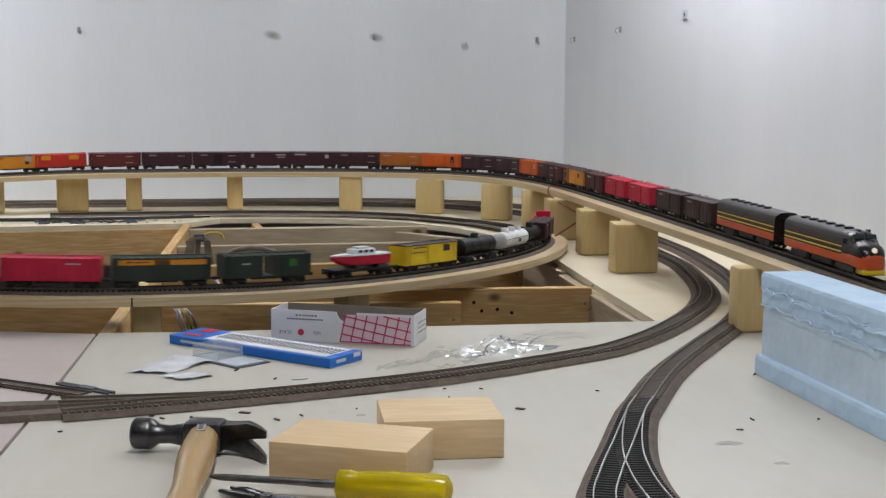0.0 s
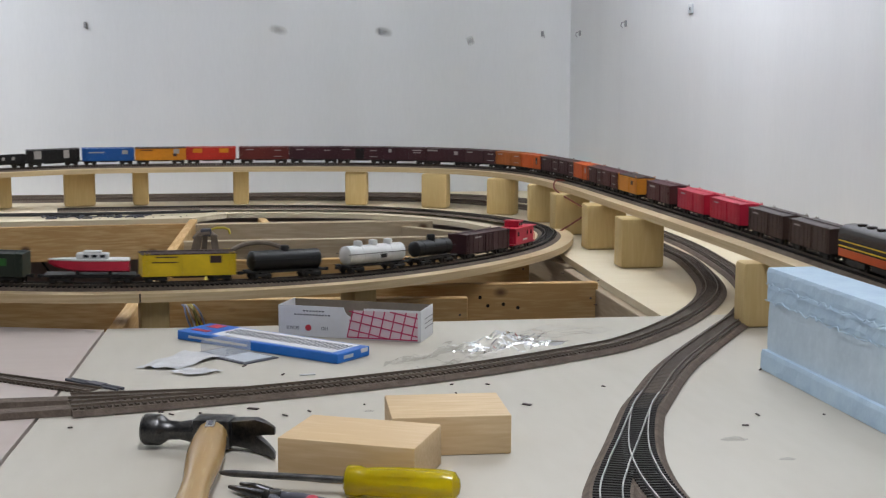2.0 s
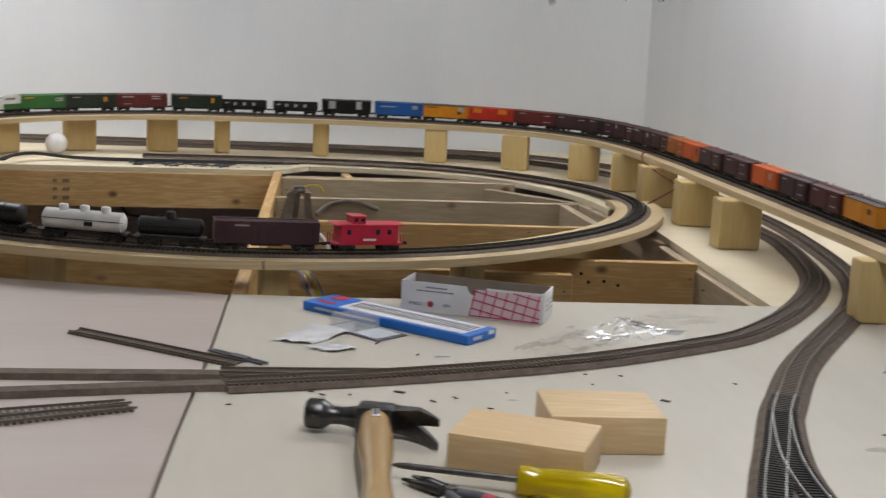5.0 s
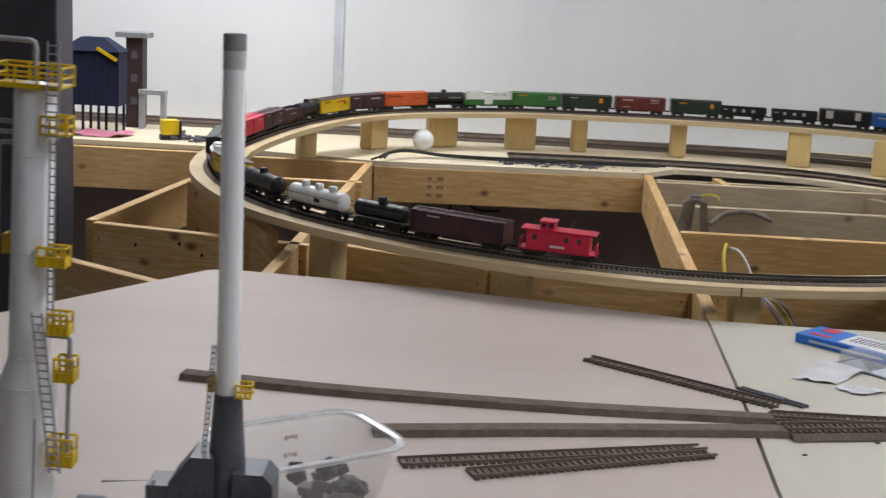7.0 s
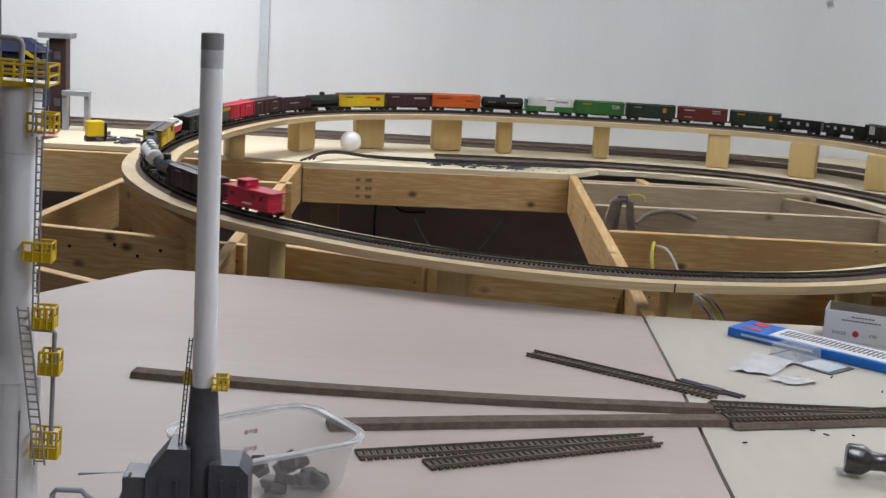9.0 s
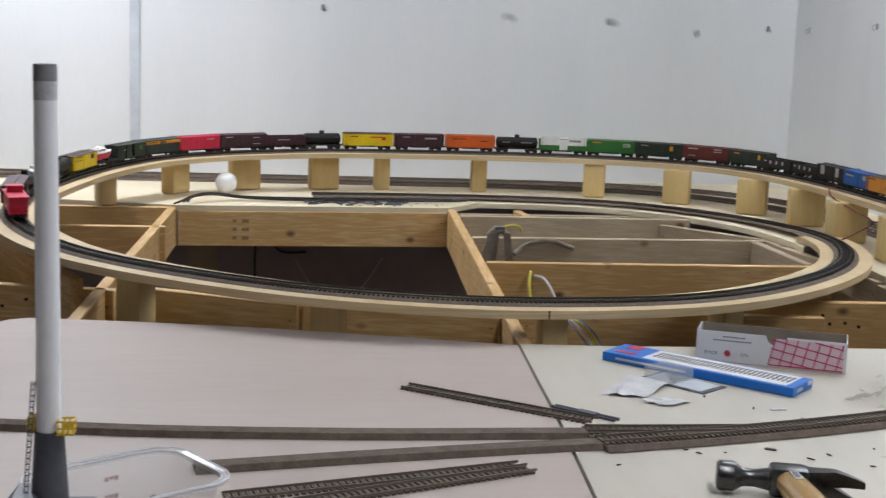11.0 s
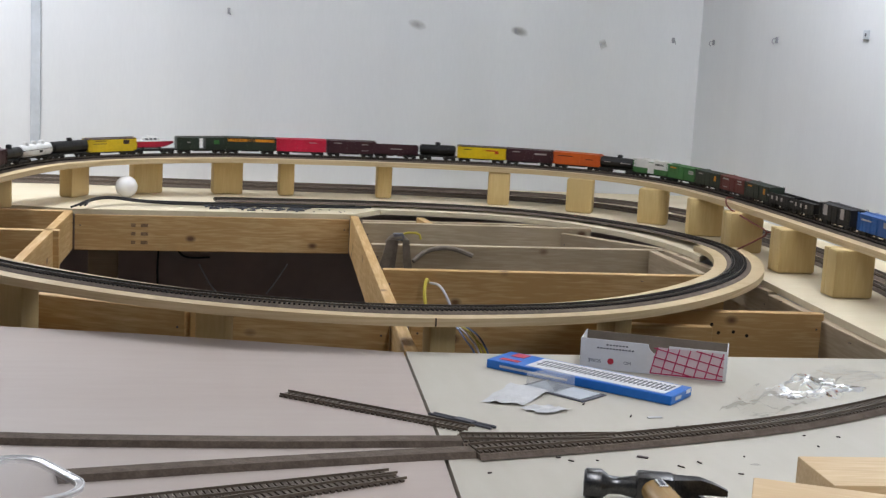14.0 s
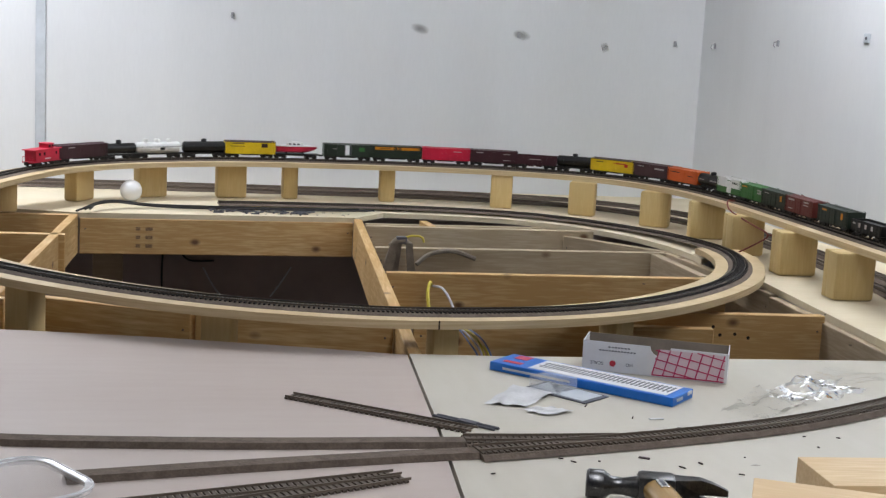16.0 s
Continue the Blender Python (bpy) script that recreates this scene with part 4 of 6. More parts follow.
def column_kit():
    """A stepped shell with a shoulder, railed platforms down one side and four pipes down the other."""
    ob = thing("distillation_column", pose(-0.3922, 0.550, 0.0003, 0, 2.0, 0), "tall pale grey model refinery column with yellow platforms and pipes", "model column")
    part("shell", Shape().turned([(0.0176, 0), (0.0176, 0.006), (0.0168, 0.007), (0.0168, 0.181), (0.0165, 0.184), (0.0122, 0.197), (0.0119, 0.199), (0.0117, 0.354), (0.009, 0.3585), (0.003, 0.360)], 40), M_GREY_KIT, ob, smooth=True)
    for r, z in ((0.0170, 0.06), (0.0170, 0.122), (0.0171, 0.182), (0.0122, 0.199), (0.0120, 0.262), (0.0119, 0.318)):
        part("weld_ring", Shape().turned([(r, z - 0.0004), (r, z + 0.0004)], 40), M_GREY_KIT, ob)
    # thin grey bar drawn as the ladder's shadow down the shell
    part("ladder_shadow_line", Shape().box(0.0085, 0.0091, -0.0150, -0.0142, 0.01, 0.165), M_PIPE_KIT, ob)
    top = cage(ob, -0.0015, 0.0, 0.3575, 0.0195, 0.0125, 0.0115)
    part("deck_edge", Shape().box(-0.021, 0.018, -0.0129, -0.0121, 0.3565, 0.3595), M_YELLOW_KIT, top)
    cage(ob, 0.0145, -0.006, 0.331, 0.0075, 0.006, 0.0108)
    for x, z, w, h in ((0.0155, 0.256, 0.0080, 0.0112), (0.0205, 0.216, 0.0056, 0.0125), (0.0245, 0.188, 0.0056, 0.0140), (0.0235, 0.136, 0.0074, 0.0170)):
        p = cage(ob, x, -0.009, z, w, 0.0052, h)
        part("kick_panel", Shape().box(x - w, x + w, -0.0146, -0.0138, z, z + 0.42 * h), M_YELLOW_KIT, p)
        part("kick_panel", Shape().box(x + w - 0.0004, x + w + 0.0004, -0.0142, -0.0038, z, z + 0.42 * h), M_YELLOW_KIT, p)
    cage(ob, -0.0135, 0.004, 0.259, 0.003, 0.005, 0.011)
    cage(ob, -0.0185, 0.006, 0.138, 0.0025, 0.005, 0.011)
    ladder(ob, (0.014, -0.0145, 0.329), (0.014, -0.0145, 0.384), 0.0033)
    ladder(ob, (0.0155, -0.0125, 0.215), (0.0145, -0.0125, 0.329), 0.0016)
    ladder(ob, (0.0225, -0.0185, 0.134), (0.0095, -0.0185, 0.230), 0.0030)
    part("stand_pipe", Shape().tube([(0.0255, -0.006, 0.142), (0.0255, -0.006, 0.2125), (0.0245, -0.006, 0.2135), (0.010, -0.006, 0.2135)], 0.0014, 8), M_PIPE_KIT, ob)
    part("overhead_pipe", Shape().tube([(-0.0005, 0, 0.356), (-0.0005, 0, 0.379), (-0.0015, 0, 0.3815), (-0.004, 0, 0.3825), (-0.030, 0, 0.3825), (-0.0325, 0, 0.3815), (-0.0335, 0, 0.379), (-0.0335, 0, 0.0)], 0.0017, 10), M_PIPE_KIT, ob, smooth=True)
    for k, (x, z) in enumerate(((-0.0286, 0.336), (-0.0247, 0.330), (-0.0207, 0.324))):
        part("side_pipe", Shape().tube([(-0.009, 0, z), (x + 0.003, 0, z), (x + 0.001, 0, z - 0.0008), (x, 0, z - 0.003), (x, 0, 0.0)], 0.0014, 10), M_PIPE_KIT, ob, smooth=True)
        part("pipe_flange", Shape().tube([(-0.0128, 0, z), (-0.0112, 0, z)], 0.0021, 10), M_PIPE_KIT, ob)
        for low in (0.298, 0.170, 0.088):
            part("pipe_clip", Shape().tube([(x - 0.0042, -0.0008, low - 0.0125 * (2 - k)), (x, -0.0008, low - 0.0125 * (2 - k))], 0.0011, 6), M_GREY_KIT, ob)
    part("nozzle", Shape().tube([(-0.0208, 0, 0.157), (-0.015, 0, 0.157)], 0.0012, 8).tube([(-0.0215, 0, 0.157), (-0.0203, 0, 0.157)], 0.002, 8), M_PIPE_KIT, ob)
    return ob


M_SOOT = material("soot_grey", (0.20, 0.20, 0.21), 0.7, other=(0.28, 0.28, 0.29), scale=40, bump=0.02)
M_SOOT_FADE = material("thin_soot", (0.40, 0.40, 0.42), 0.6, other=(0.62, 0.62, 0.64), scale=60, bump=0.02)


def stack_kit():
    ob = thing("refinery_stack", pose(-0.2815, 0.631, 0.0795) @ Matrix.Scale(0.82, 4), "slim white model chimney with sooty tip on dark furnace base", "model chimney")
    part("chimney", Shape().turned([(0.0098, 0.09), (0.0092, 0.2), (0.0088, 0.354), (0.0070, 0.354)], 28), M_GREY_KIT, ob, smooth=True)
    part("sooty_tip", Shape().turned([(0.0089, 0.364), (0.0088, 0.3765), (0.0074, 0.3768), (0.0074, 0.366)], 28), M_SOOT, ob, smooth=True)
    part("soot_band", Shape().turned([(0.0089, 0.350), (0.0089, 0.3642)], 28), M_SOOT_FADE, ob, smooth=True)
    part("cone_base", Shape().turned([(0.022, -0.0965), (0.0165, 0.01), (0.0115, 0.088), (0.0112, 0.093)], 28), M_DARK_KIT, ob, smooth=True)
    cage(ob, 0.014, -0.006, 0.092, 0.006, 0.006, 0.011)
    cage(ob, -0.013, 0.004, 0.093, 0.003, 0.005, 0.010)
    ladder(ob, (-0.019, -0.008, 0.02), (-0.0105, -0.006, 0.134), 0.0013, M_DARK_KIT)
    for s, outer, top, step in ((-1, 0.043, 0.044, 0.022), (1, 0.040, 0.032, 0.024)):
        inner = 0.026 if s < 0 else 0.032
        v = [(s * 0.006, -0.02, -0.0965), (s * outer, -0.02, -0.0965), (s * outer, -0.02, step), (s * inner, -0.02, top), (s * 0.008, -0.02, top)]
        v += [(x, 0.018, z) for x, _, z in v]
        part("furnace_wing", Shape().add(v, [(0, 1, 2, 3, 4), (5, 6, 7, 8, 9)] + [(i, (i + 1) % 5, 5 + (i + 1) % 5, 5 + i) for i in range(5)]), M_DARK_KIT, ob)
        for x in (0.018, 0.031):
            part("rib", Shape().box(s * x - 0.001, s * x + 0.001, -0.0215, -0.0198, -0.0965, step - 0.004), M_DARK_KIT, ob)
    part("side_box", Shape().soft_box(-0.062, -0.043, -0.018, 0.016, -0.0965, 0.018, 0.001, segments=1), M_DARK_KIT, ob)
    part("bracing", Shape().tube([(-0.13, -0.01, -0.0965), (-0.05, -0.016, 0.016)], 0.0012, 6).tube([(-0.10, -0.012, -0.0965), (-0.055, -0.016, 0.022), (-0.098, -0.012, 0.017)], 0.0012, 6), M_PIPE_KIT, ob)
    part("feed_pipe", Shape().tube([(-0.117, -0.02, -0.0965), (-0.117, -0.02, 0.002), (-0.114, -0.02, 0.006), (-0.094, -0.02, 0.006), (-0.090, -0.02, 0.002), (-0.080, -0.02, -0.006), (-0.062, -0.016, -0.006)], 0.0024, 8), M_PIPE_KIT, ob, smooth=True)
    return ob


column_kit()
stack_kit()


# ---- along the back ----
part_column = setting("support_column", Shape().soft_box(-0.974, -0.862, 2.15, 2.25, FLOOR, CEILING, 0.004), M_COLUMN, "dark grey painted support column from floor to ceiling", "column")
conduit = setting("wall_conduit", Shape().soft_box(-0.513, -0.486, NORTH - 0.007, NORTH - 0.0005, 0.0, CEILING, 0.003), M_CONDUIT, "pale blue grey conduit running up the wall", "conduit")


def hook(x, y, z, face, label):
    """A small wall plug with a bent hook; face: the wall it sits on."""
    m = pose(x, y, z, 0, 0, 0 if face == "north" else -90)
    ob = thing("wall_hook", m, label, "wall hook", "hooks on the walls")
    part("plug", Shape().soft_box(-0.004, 0.004, -0.006, -0.0002, -0.008, 0.008, 0.0015, segments=1), M_PIPE_KIT, ob)
    part("hook_wire", Shape().tube([(0, -0.006, 0.004), (0, -0.014, 0.002), (0.002, -0.016, -0.006), (0.004, -0.012, -0.011)], 0.0014, 6), M_PIPE_KIT, ob)
    return ob


hook(0.014, NORTH, 0.475, "north", "small dark wall plug with bent hook")
hook(1.315, NORTH, 0.462, "north", "small dark wall plug with bent hook")
hook(0.835, NORTH, 0.464, "north", "small dark wall plug with bent hook")
hook(EAST, 3.453, 0.461, "east", "small dark wall plug with bent hook")
hook(EAST, 3.030, 0.472, "east", "bare metal bracket hook on the wall")


def smear(name):
    """Thin filler rubbed out towards its edges."""
    m = material(name, (0.62, 0.62, 0.62), 0.9, other=(0.55, 0.55, 0.55), scale=60, bump=0.2)
    nodes, links = m.node_tree.nodes, m.node_tree.links
    co, ball, ramp = nodes.new("ShaderNodeTexCoord"), nodes.new("ShaderNodeTexGradient"), nodes.new("ShaderNodeMapRange")
    ball.gradient_type = "SPHERICAL"
    fit = nodes.new("ShaderNodeMapping")
    fit.inputs["Scale"].default_value = (34, 34, 68)
    links.new(co.outputs["Object"], fit.inputs[0]), links.new(fit.outputs[0], ball.inputs[0]), links.new(ball.outputs["Fac"], ramp.inputs[0])
    ramp.inputs[1].default_value, ramp.inputs[2].default_value, ramp.inputs[4].default_value = 0.0, 0.8, 0.28
    links.new(ramp.outputs[0], nodes["Principled BSDF"].inputs["Alpha"])
    return m


M_SMEAR = smear("rubbed_filler")
for x, z, w, tilt in ((0.545, 0.466, 0.030, -14), (0.846, 0.463, 0.026, -12), (1.10, 0.44, 0.010, 20)):
    tagged(part("putty_patch", Shape().soft_box(-w, w, -0.0012, -0.0002, -0.014, 0.014, 0.0004, segments=1), M_SMEAR, at=pose(x, NORTH, z, 0, -tilt, 0)), "grey smear of filler on the wall", "wall patch", "patches on the wall")
plate = thing("wall_plate", pose(EAST, 2.568, 0.487, 0, 0, -90), "small pale metal plate with a hole on the wall", "wall plate")
part("plate", Shape().soft_box(-0.013, 0.013, -0.004, -0.0002, -0.011, 0.011, 0.002), M_CONDUIT, plate)
# raised dark disc: the hole's unlit depth is put into its colour
part("hole", Shape().turned([(0.004, 0), (0.004, 0.0006)], 14, Matrix.Translation((0, -0.004, 0)) @ Matrix.Rotation(radians(90), 4, "X")), M_PRINT, plate)

tagged(part("globe_bulb", Shape().turned([(0.0265 * math.sin(math.pi * k / 18) + 0.0004, 0.0272 - 0.0265 * math.cos(math.pi * k / 18)) for k in range(19)], 32, pose(-0.236, 3.115, 0.0003)), M_GLOBE, smooth=True), "round white frosted glass globe resting on the deck", "globe bulb")
for k, (dy, dz) in enumerate(((0, 0), (0.008, 0.002), (-0.007, 0.001), (0.014, 0.0))):
    pts = smooth([(-0.345 + 0.01 * k, 2.84), (-0.30, 2.93 + dy), (-0.21, 2.985 + dy), (-0.08, 2.975 + dy + 0.012 * (k % 2)), (0.10 + 0.03 * k, 2.985 + dy), (0.30 + 0.02 * k, 3.005 + dy)], 0.02)
    up = [0.006 + dz + 0.012 * math.exp(-((p[0] + 0.28) / 0.06) ** 2) for p in pts]
    tagged(part("black_cable", Shape().tube([(p[0], p[1], z) for p, z in zip(pts, up)], 0.0024, 6), M_BLACK_WIRE, smooth=True), "loose black cable snaking over the back deck", "cable", "cables on the back deck")
rng = random.Random(8)
bits = Shape()
for k in range(60):
    bits.box(-rng.uniform(0.003, 0.014), rng.uniform(0.003, 0.014), -0.002, 0.002, 0, 0.003, pose(rng.uniform(-0.06, 0.20), rng.gauss(2.965, 0.02), 0.0005 + 0.0012 * (k % 4), 0, 0, rng.uniform(0, 180)))
tagged(part("rail_scraps", bits, M_PRINT), "scattered dark plastic tie scraps on the deck", "scraps", kind="stuff")
chips = Shape()
for k in range(46):
    n = rng.uniform(0.0008, 0.0045)
    x, y = rng.choice(((rng.uniform(0.19, 0.62), rng.gauss(1.02, 0.05)), (rng.uniform(0.2, 1.0), rng.uniform(0.7, 1.4)), (rng.uniform(0.7, 1.05), rng.uniform(0.75, 2.2)), (rng.uniform(0.0, 0.3), rng.uniform(2.93, 3.0))))
    chips.box(-n, n, -0.0007, 0.0007, 0, 0.0012, pose(x, y, 0.0004, 0, 0, rng.uniform(0, 180)))
tagged(part("wood_chips", chips, M_TOWER), "dark splinters and crumbs scattered over the plywood", "splinters", kind="stuff")


M_RUST = material("brown_stain", (0.34, 0.26, 0.17), 0.7, scale=80, bump=0, alpha=0.1)
for x, y, r, m in ((0.819, 0.870, 0.012, M_RUST), (0.495, 1.029, 0.005, M_RUST), (0.84, 0.80, 0.007, M_RUST)):
    plan = [(x + r * (1 + 0.25 * math.sin(3 * a + 20 * x)) * math.cos(a), y + 0.6 * r * (1 + 0.2 * math.cos(5 * a)) * math.sin(a)) for a in [2 * math.pi * k / 24 for k in range(24)]]
    tagged(part("stain", Shape().prism(plan, 0.0001, 0.0004), m), "faint stain soaked into the plywood", "stain", "stains on the plywood")
for x, y, a, n in ((0.446, 1.201, 5, 0.009), (0.38, 1.055, -30, 0.006), (0.658, 1.027, -40, 0.005)):
    tagged(part("paper_chip", Shape().soft_box(-n, n, -0.0025, 0.0025, 0.0003, 0.0014, 0.0003, pose(x, y, 0, 0, 0, a), segments=1), M_PAPER if n > 0.008 else M_TOWER), "small loose chip lying on the plywood", "chip", "chips on the bench")


def cable(name, pts, r, mat, label, group="loose wires"):
    q = smooth(pts, 0.006)
    return tagged(part(name, Shape().tube([tuple(p) for p in q], r, 7), mat, smooth=True), label, "wire", group)


cable("yellow_cable", [(0.352, 2.168, -0.022), (0.340, 2.12, -0.010), (0.332, 2.09, -0.03), (0.336, 2.06, -0.075), (0.345, 2.04, -0.14)], 0.0032, M_YELLOW_WIRE, "yellow cable looping out of a joist hole")
cable("white_cable", [(0.355, 2.168, -0.024), (0.365, 2.11, -0.02), (0.378, 2.07, -0.05), (0.39, 2.03, -0.10)], 0.0024, M_WHITE_WIRE, "white cable coming out of a joist hole")
for k, (m, name) in enumerate(((M_BLUE_WIRE, "blue_cable"), (M_WHITE_WIRE, "white_cable"), (M_YELLOW_WIRE, "yellow_cable"), (M_YELLOW_WIRE, "yellow_cable"), (M_BLUE_WIRE, "blue_cable"))):
    cable(name, [(0.298 + 0.004 * k, 1.72, -0.004), (0.302 + 0.004 * k, 1.66, 0.004), (0.306 + 0.005 * k, 1.61, -0.003 + 0.004 * (k % 3)), (0.313 + 0.005 * k, 1.575, -0.016 + 0.004 * (k % 2)), (0.318 + 0.006 * k, 1.552, -0.05)], 0.0014, m, "thin cable hanging down behind the front bench")
cable("red_wire", [(1.12, 2.58, 0.1075), (1.092, 2.55, 0.110), (1.078, 2.50, 0.094), (1.098, 2.42, 0.074), (1.112, 2.37, 0.060), (1.095, 2.39, 0.038), (1.055, 2.43, 0.003)], 0.0018, M_RED_WIRE, "dark red feeder wire hanging from the trestle")
cable("red_wire", [(1.112, 2.37, 0.060), (1.13, 2.33, 0.066), (1.165, 2.30, 0.070)], 0.0016, M_RED_WIRE, "dark red feeder wire branching behind the post")
cable("hung_cord", [(-0.05, NORTH - 0.026, -0.236), (-0.02, NORTH - 0.026, -0.29), (0.0, NORTH - 0.026, -0.315)], 0.0025, M_WHITE_WIRE, "pale cord on the dark lower panel")
cable("hung_cord", [(0.199, NORTH - 0.026, -0.23), (0.165, NORTH - 0.026, -0.285), (0.141, NORTH - 0.026, -0.318)], 0.0025, M_WHITE_WIRE, "pale cord on the dark lower panel")
cable("hanging_cable", [(-0.16, NORTH - 0.03, -0.16), (-0.165, NORTH - 0.03, -0.25), (-0.16, NORTH - 0.03, -0.36)], 0.003, M_BLACK_WIRE, "black cord hanging under the deck")
cable("hanging_cable", [(-0.12, NORTH - 0.03, -0.18), (-0.09, NORTH - 0.03, -0.215), (-0.02, NORTH - 0.03, -0.215)], 0.003, M_BLACK_WIRE, "black cord hanging under the deck")


def cloth_bundle():
    """A stiff grey strap folded in two legs over a black clip, leaning on the joist."""
    ob = thing("strap_bundle", pose(0.335, 2.43, 0.0), "grey brown strap folded in two legs beside a joist", "strap")

    def leg(top, bottom, wide, y, bow):
        v, f, n = [], [], 10
        for k in range(n + 1):
            u = k / n
            x = top[0] + (bottom[0] - top[0]) * u + bow * math.sin(math.pi * u)
            z = top[1] + (bottom[1] - top[1]) * u
            w = wide * (0.8 + 0.35 * u)
            v += [(x - w, y - 0.003, z), (x + w, y - 0.005, z), (x + w, y + 0.004, z), (x - w, y + 0.005, z)]
        for k in range(n):
            f += [(4 * k + j, 4 * k + (j + 1) % 4, 4 * k + 4 + (j + 1) % 4, 4 * k + 4 + j) for j in range(4)]
        return Shape().add(v, f + [(3, 2, 1, 0), tuple(4 * n + j for j in range(4))])

    part("leg", leg((-0.016, 0.018), (-0.044, -0.086), 0.010, -0.010, 0.002), M_CLOTH, ob, smooth=True)
    part("leg", leg((-0.002, 0.020), (-0.014, -0.086), 0.006, 0.012, 0.0), M_CLOTH, ob, smooth=True)
    part("leg", leg((0.014, 0.018), (0.030, -0.086), 0.008, -0.012, -0.002), M_CLOTH, ob, smooth=True)
    part("fold", Shape().tube([(-0.026, -0.004, 0.010), (-0.014, -0.006, 0.020), (0.004, -0.006, 0.022), (0.020, -0.004, 0.012)], [0.004, 0.007, 0.007, 0.005], 10), M_CLOTH, ob, smooth=True)
    part("clip", Shape().soft_box(-0.012, 0.010, -0.012, 0.004, 0.016, 0.030, 0.002), M_PRINT, ob, "black clip")
    part("yellow_lead", Shape().tube([(0.004, 0, 0.026), (0.020, 0, 0.031), (0.036, 0, 0.031), (0.044, 0, 0.027), (0.047, 0, 0.018)], 0.0024, 8), M_YELLOW_WIRE, ob, smooth=True)
    return ob


cloth_bundle()
# wavy shadow along the joist face, modelled as a thin dark tube
strap = cable("joist_shadow", [(0.37, 2.44, -0.03), (0.40, 2.455, -0.01), (0.45, 2.462, -0.004), (0.50, 2.465, -0.02)], 0.005, M_CLOTH, "dark grey arched tube in place of a wavy shadow on the joist")


def ore_tower():
    ob = thing("model_silo", pose(-1.075, 3.15, 0.0005), "dark blue model loading silo on thin legs", "model building")
    part("bin", Shape().box(-0.072, 0.072, -0.04, 0.04, 0.07, 0.205), M_NAVY, ob)
    for x in range(9):
        part("batten", Shape().box(-0.07 + x * 0.0175 - 0.002, -0.07 + x * 0.0175 + 0.002, -0.0415, -0.0398, 0.07, 0.205), M_NAVY, ob)
    v = [(-0.076, -0.045, 0.205), (0.076, -0.045, 0.205), (0.03, -0.02, 0.238), (-0.03, -0.02, 0.238), (-0.076, 0.045, 0.205), (0.076, 0.045, 0.205), (0.03, 0.02, 0.238), (-0.03, 0.02, 0.238)]
    part("roof", Shape().add(v, [(0, 1, 2, 3), (5, 4, 7, 6), (0, 3, 7, 4), (1, 5, 6, 2), (3, 2, 6, 7), (0, 4, 5, 1)]), M_NAVY, ob)
    part("roof_trim", Shape().box(0.02, 0.078, -0.047, -0.043, -0.004, 0.004, Matrix.Translation((0, 0, 0.224)) @ Matrix.Rotation(radians(30), 4, "Y")), M_YELLOW_KIT, ob)
    for x in (-0.065, -0.02, 0.02, 0.065):
        for y in (-0.035, 0.035):
            part("leg", Shape().box(x - 0.003, x + 0.003, y - 0.003, y + 0.003, 0, 0.071), M_NAVY, ob)
    return ob


def brown_tower():
    ob = thing("model_tower", pose(-1.006, 3.30, 0.0005), "tall dark brown model tower with grey flat cap", "model building")
    part("shaft", Shape().soft_box(-0.022, 0.022, -0.025, 0.025, 0, 0.235, 0.001, segments=1), M_TOWER, ob)
    part("cap", Shape().soft_box(-0.048, 0.036, -0.035, 0.035, 0.234, 0.248, 0.001, segments=1), M_SOOT, ob)
    for z in (0.06, 0.12, 0.18):
        part("window", Shape().box(-0.008, 0.008, -0.0262, -0.0248, z, z + 0.02), M_PRINT, ob)
    return ob


def grey_arch():
    ob = thing("model_gantry", pose(-0.955, 3.27, 0.0005), "small grey model gantry standing on the deck", "model gantry")
    part("beam", Shape().soft_box(-0.035, 0.035, -0.018, 0.018, 0.090, 0.102, 0.001, segments=1), M_PIPE_KIT, ob)
    for x in (-0.028, 0.028):
        part("leg", Shape().box(x - 0.006, x + 0.006, -0.014, 0.014, 0, 0.091), M_PIPE_KIT, ob)
    return ob


ore_tower(), brown_tower(), grey_arch()
crate = thing("model_shunter", pose(-0.865, 3.07, 0.0005, 0, 0, 25), "small yellow and black model engine shell on the deck", "model engine")
part("hood", Shape().soft_box(-0.022, 0.02, -0.016, 0.016, 0.012, 0.05, 0.003), M_YELLOW_KIT, crate)
part("front", Shape().soft_box(0.02, 0.026, -0.017, 0.017, 0.006, 0.046, 0.001, segments=1), M_BLACK_WIRE, crate)
part("chassis", Shape().box(-0.024, 0.024, -0.014, 0.014, 0, 0.012), M_BLACK_WIRE, crate)
crumpled("pink_bag", [(-1.14, 3.04), (-0.98, 3.04), (-0.96, 3.12), (-1.12, 3.12)], 0.012, material("pink_film", (0.62, 0.22, 0.30), 0.35, bump=0.05), 9, "crumpled pink plastic bag on the deck", "plastic bag")
clut = Shape()
for k in range(26):
    clut.box(-rng.uniform(0.004, 0.03), rng.uniform(0.004, 0.03), -0.003, 0.003, 0, rng.uniform(0.003, 0.010), pose(rng.uniform(-0.86, -0.66), rng.uniform(3.03, 3.2), 0.0005 + 0.001 * (k % 5), 0, 0, rng.uniform(0, 180)))
tagged(part("deck_clutter", clut, M_PRINT), "loose dark track parts and tools strewn on the deck", "clutter", kind="stuff")

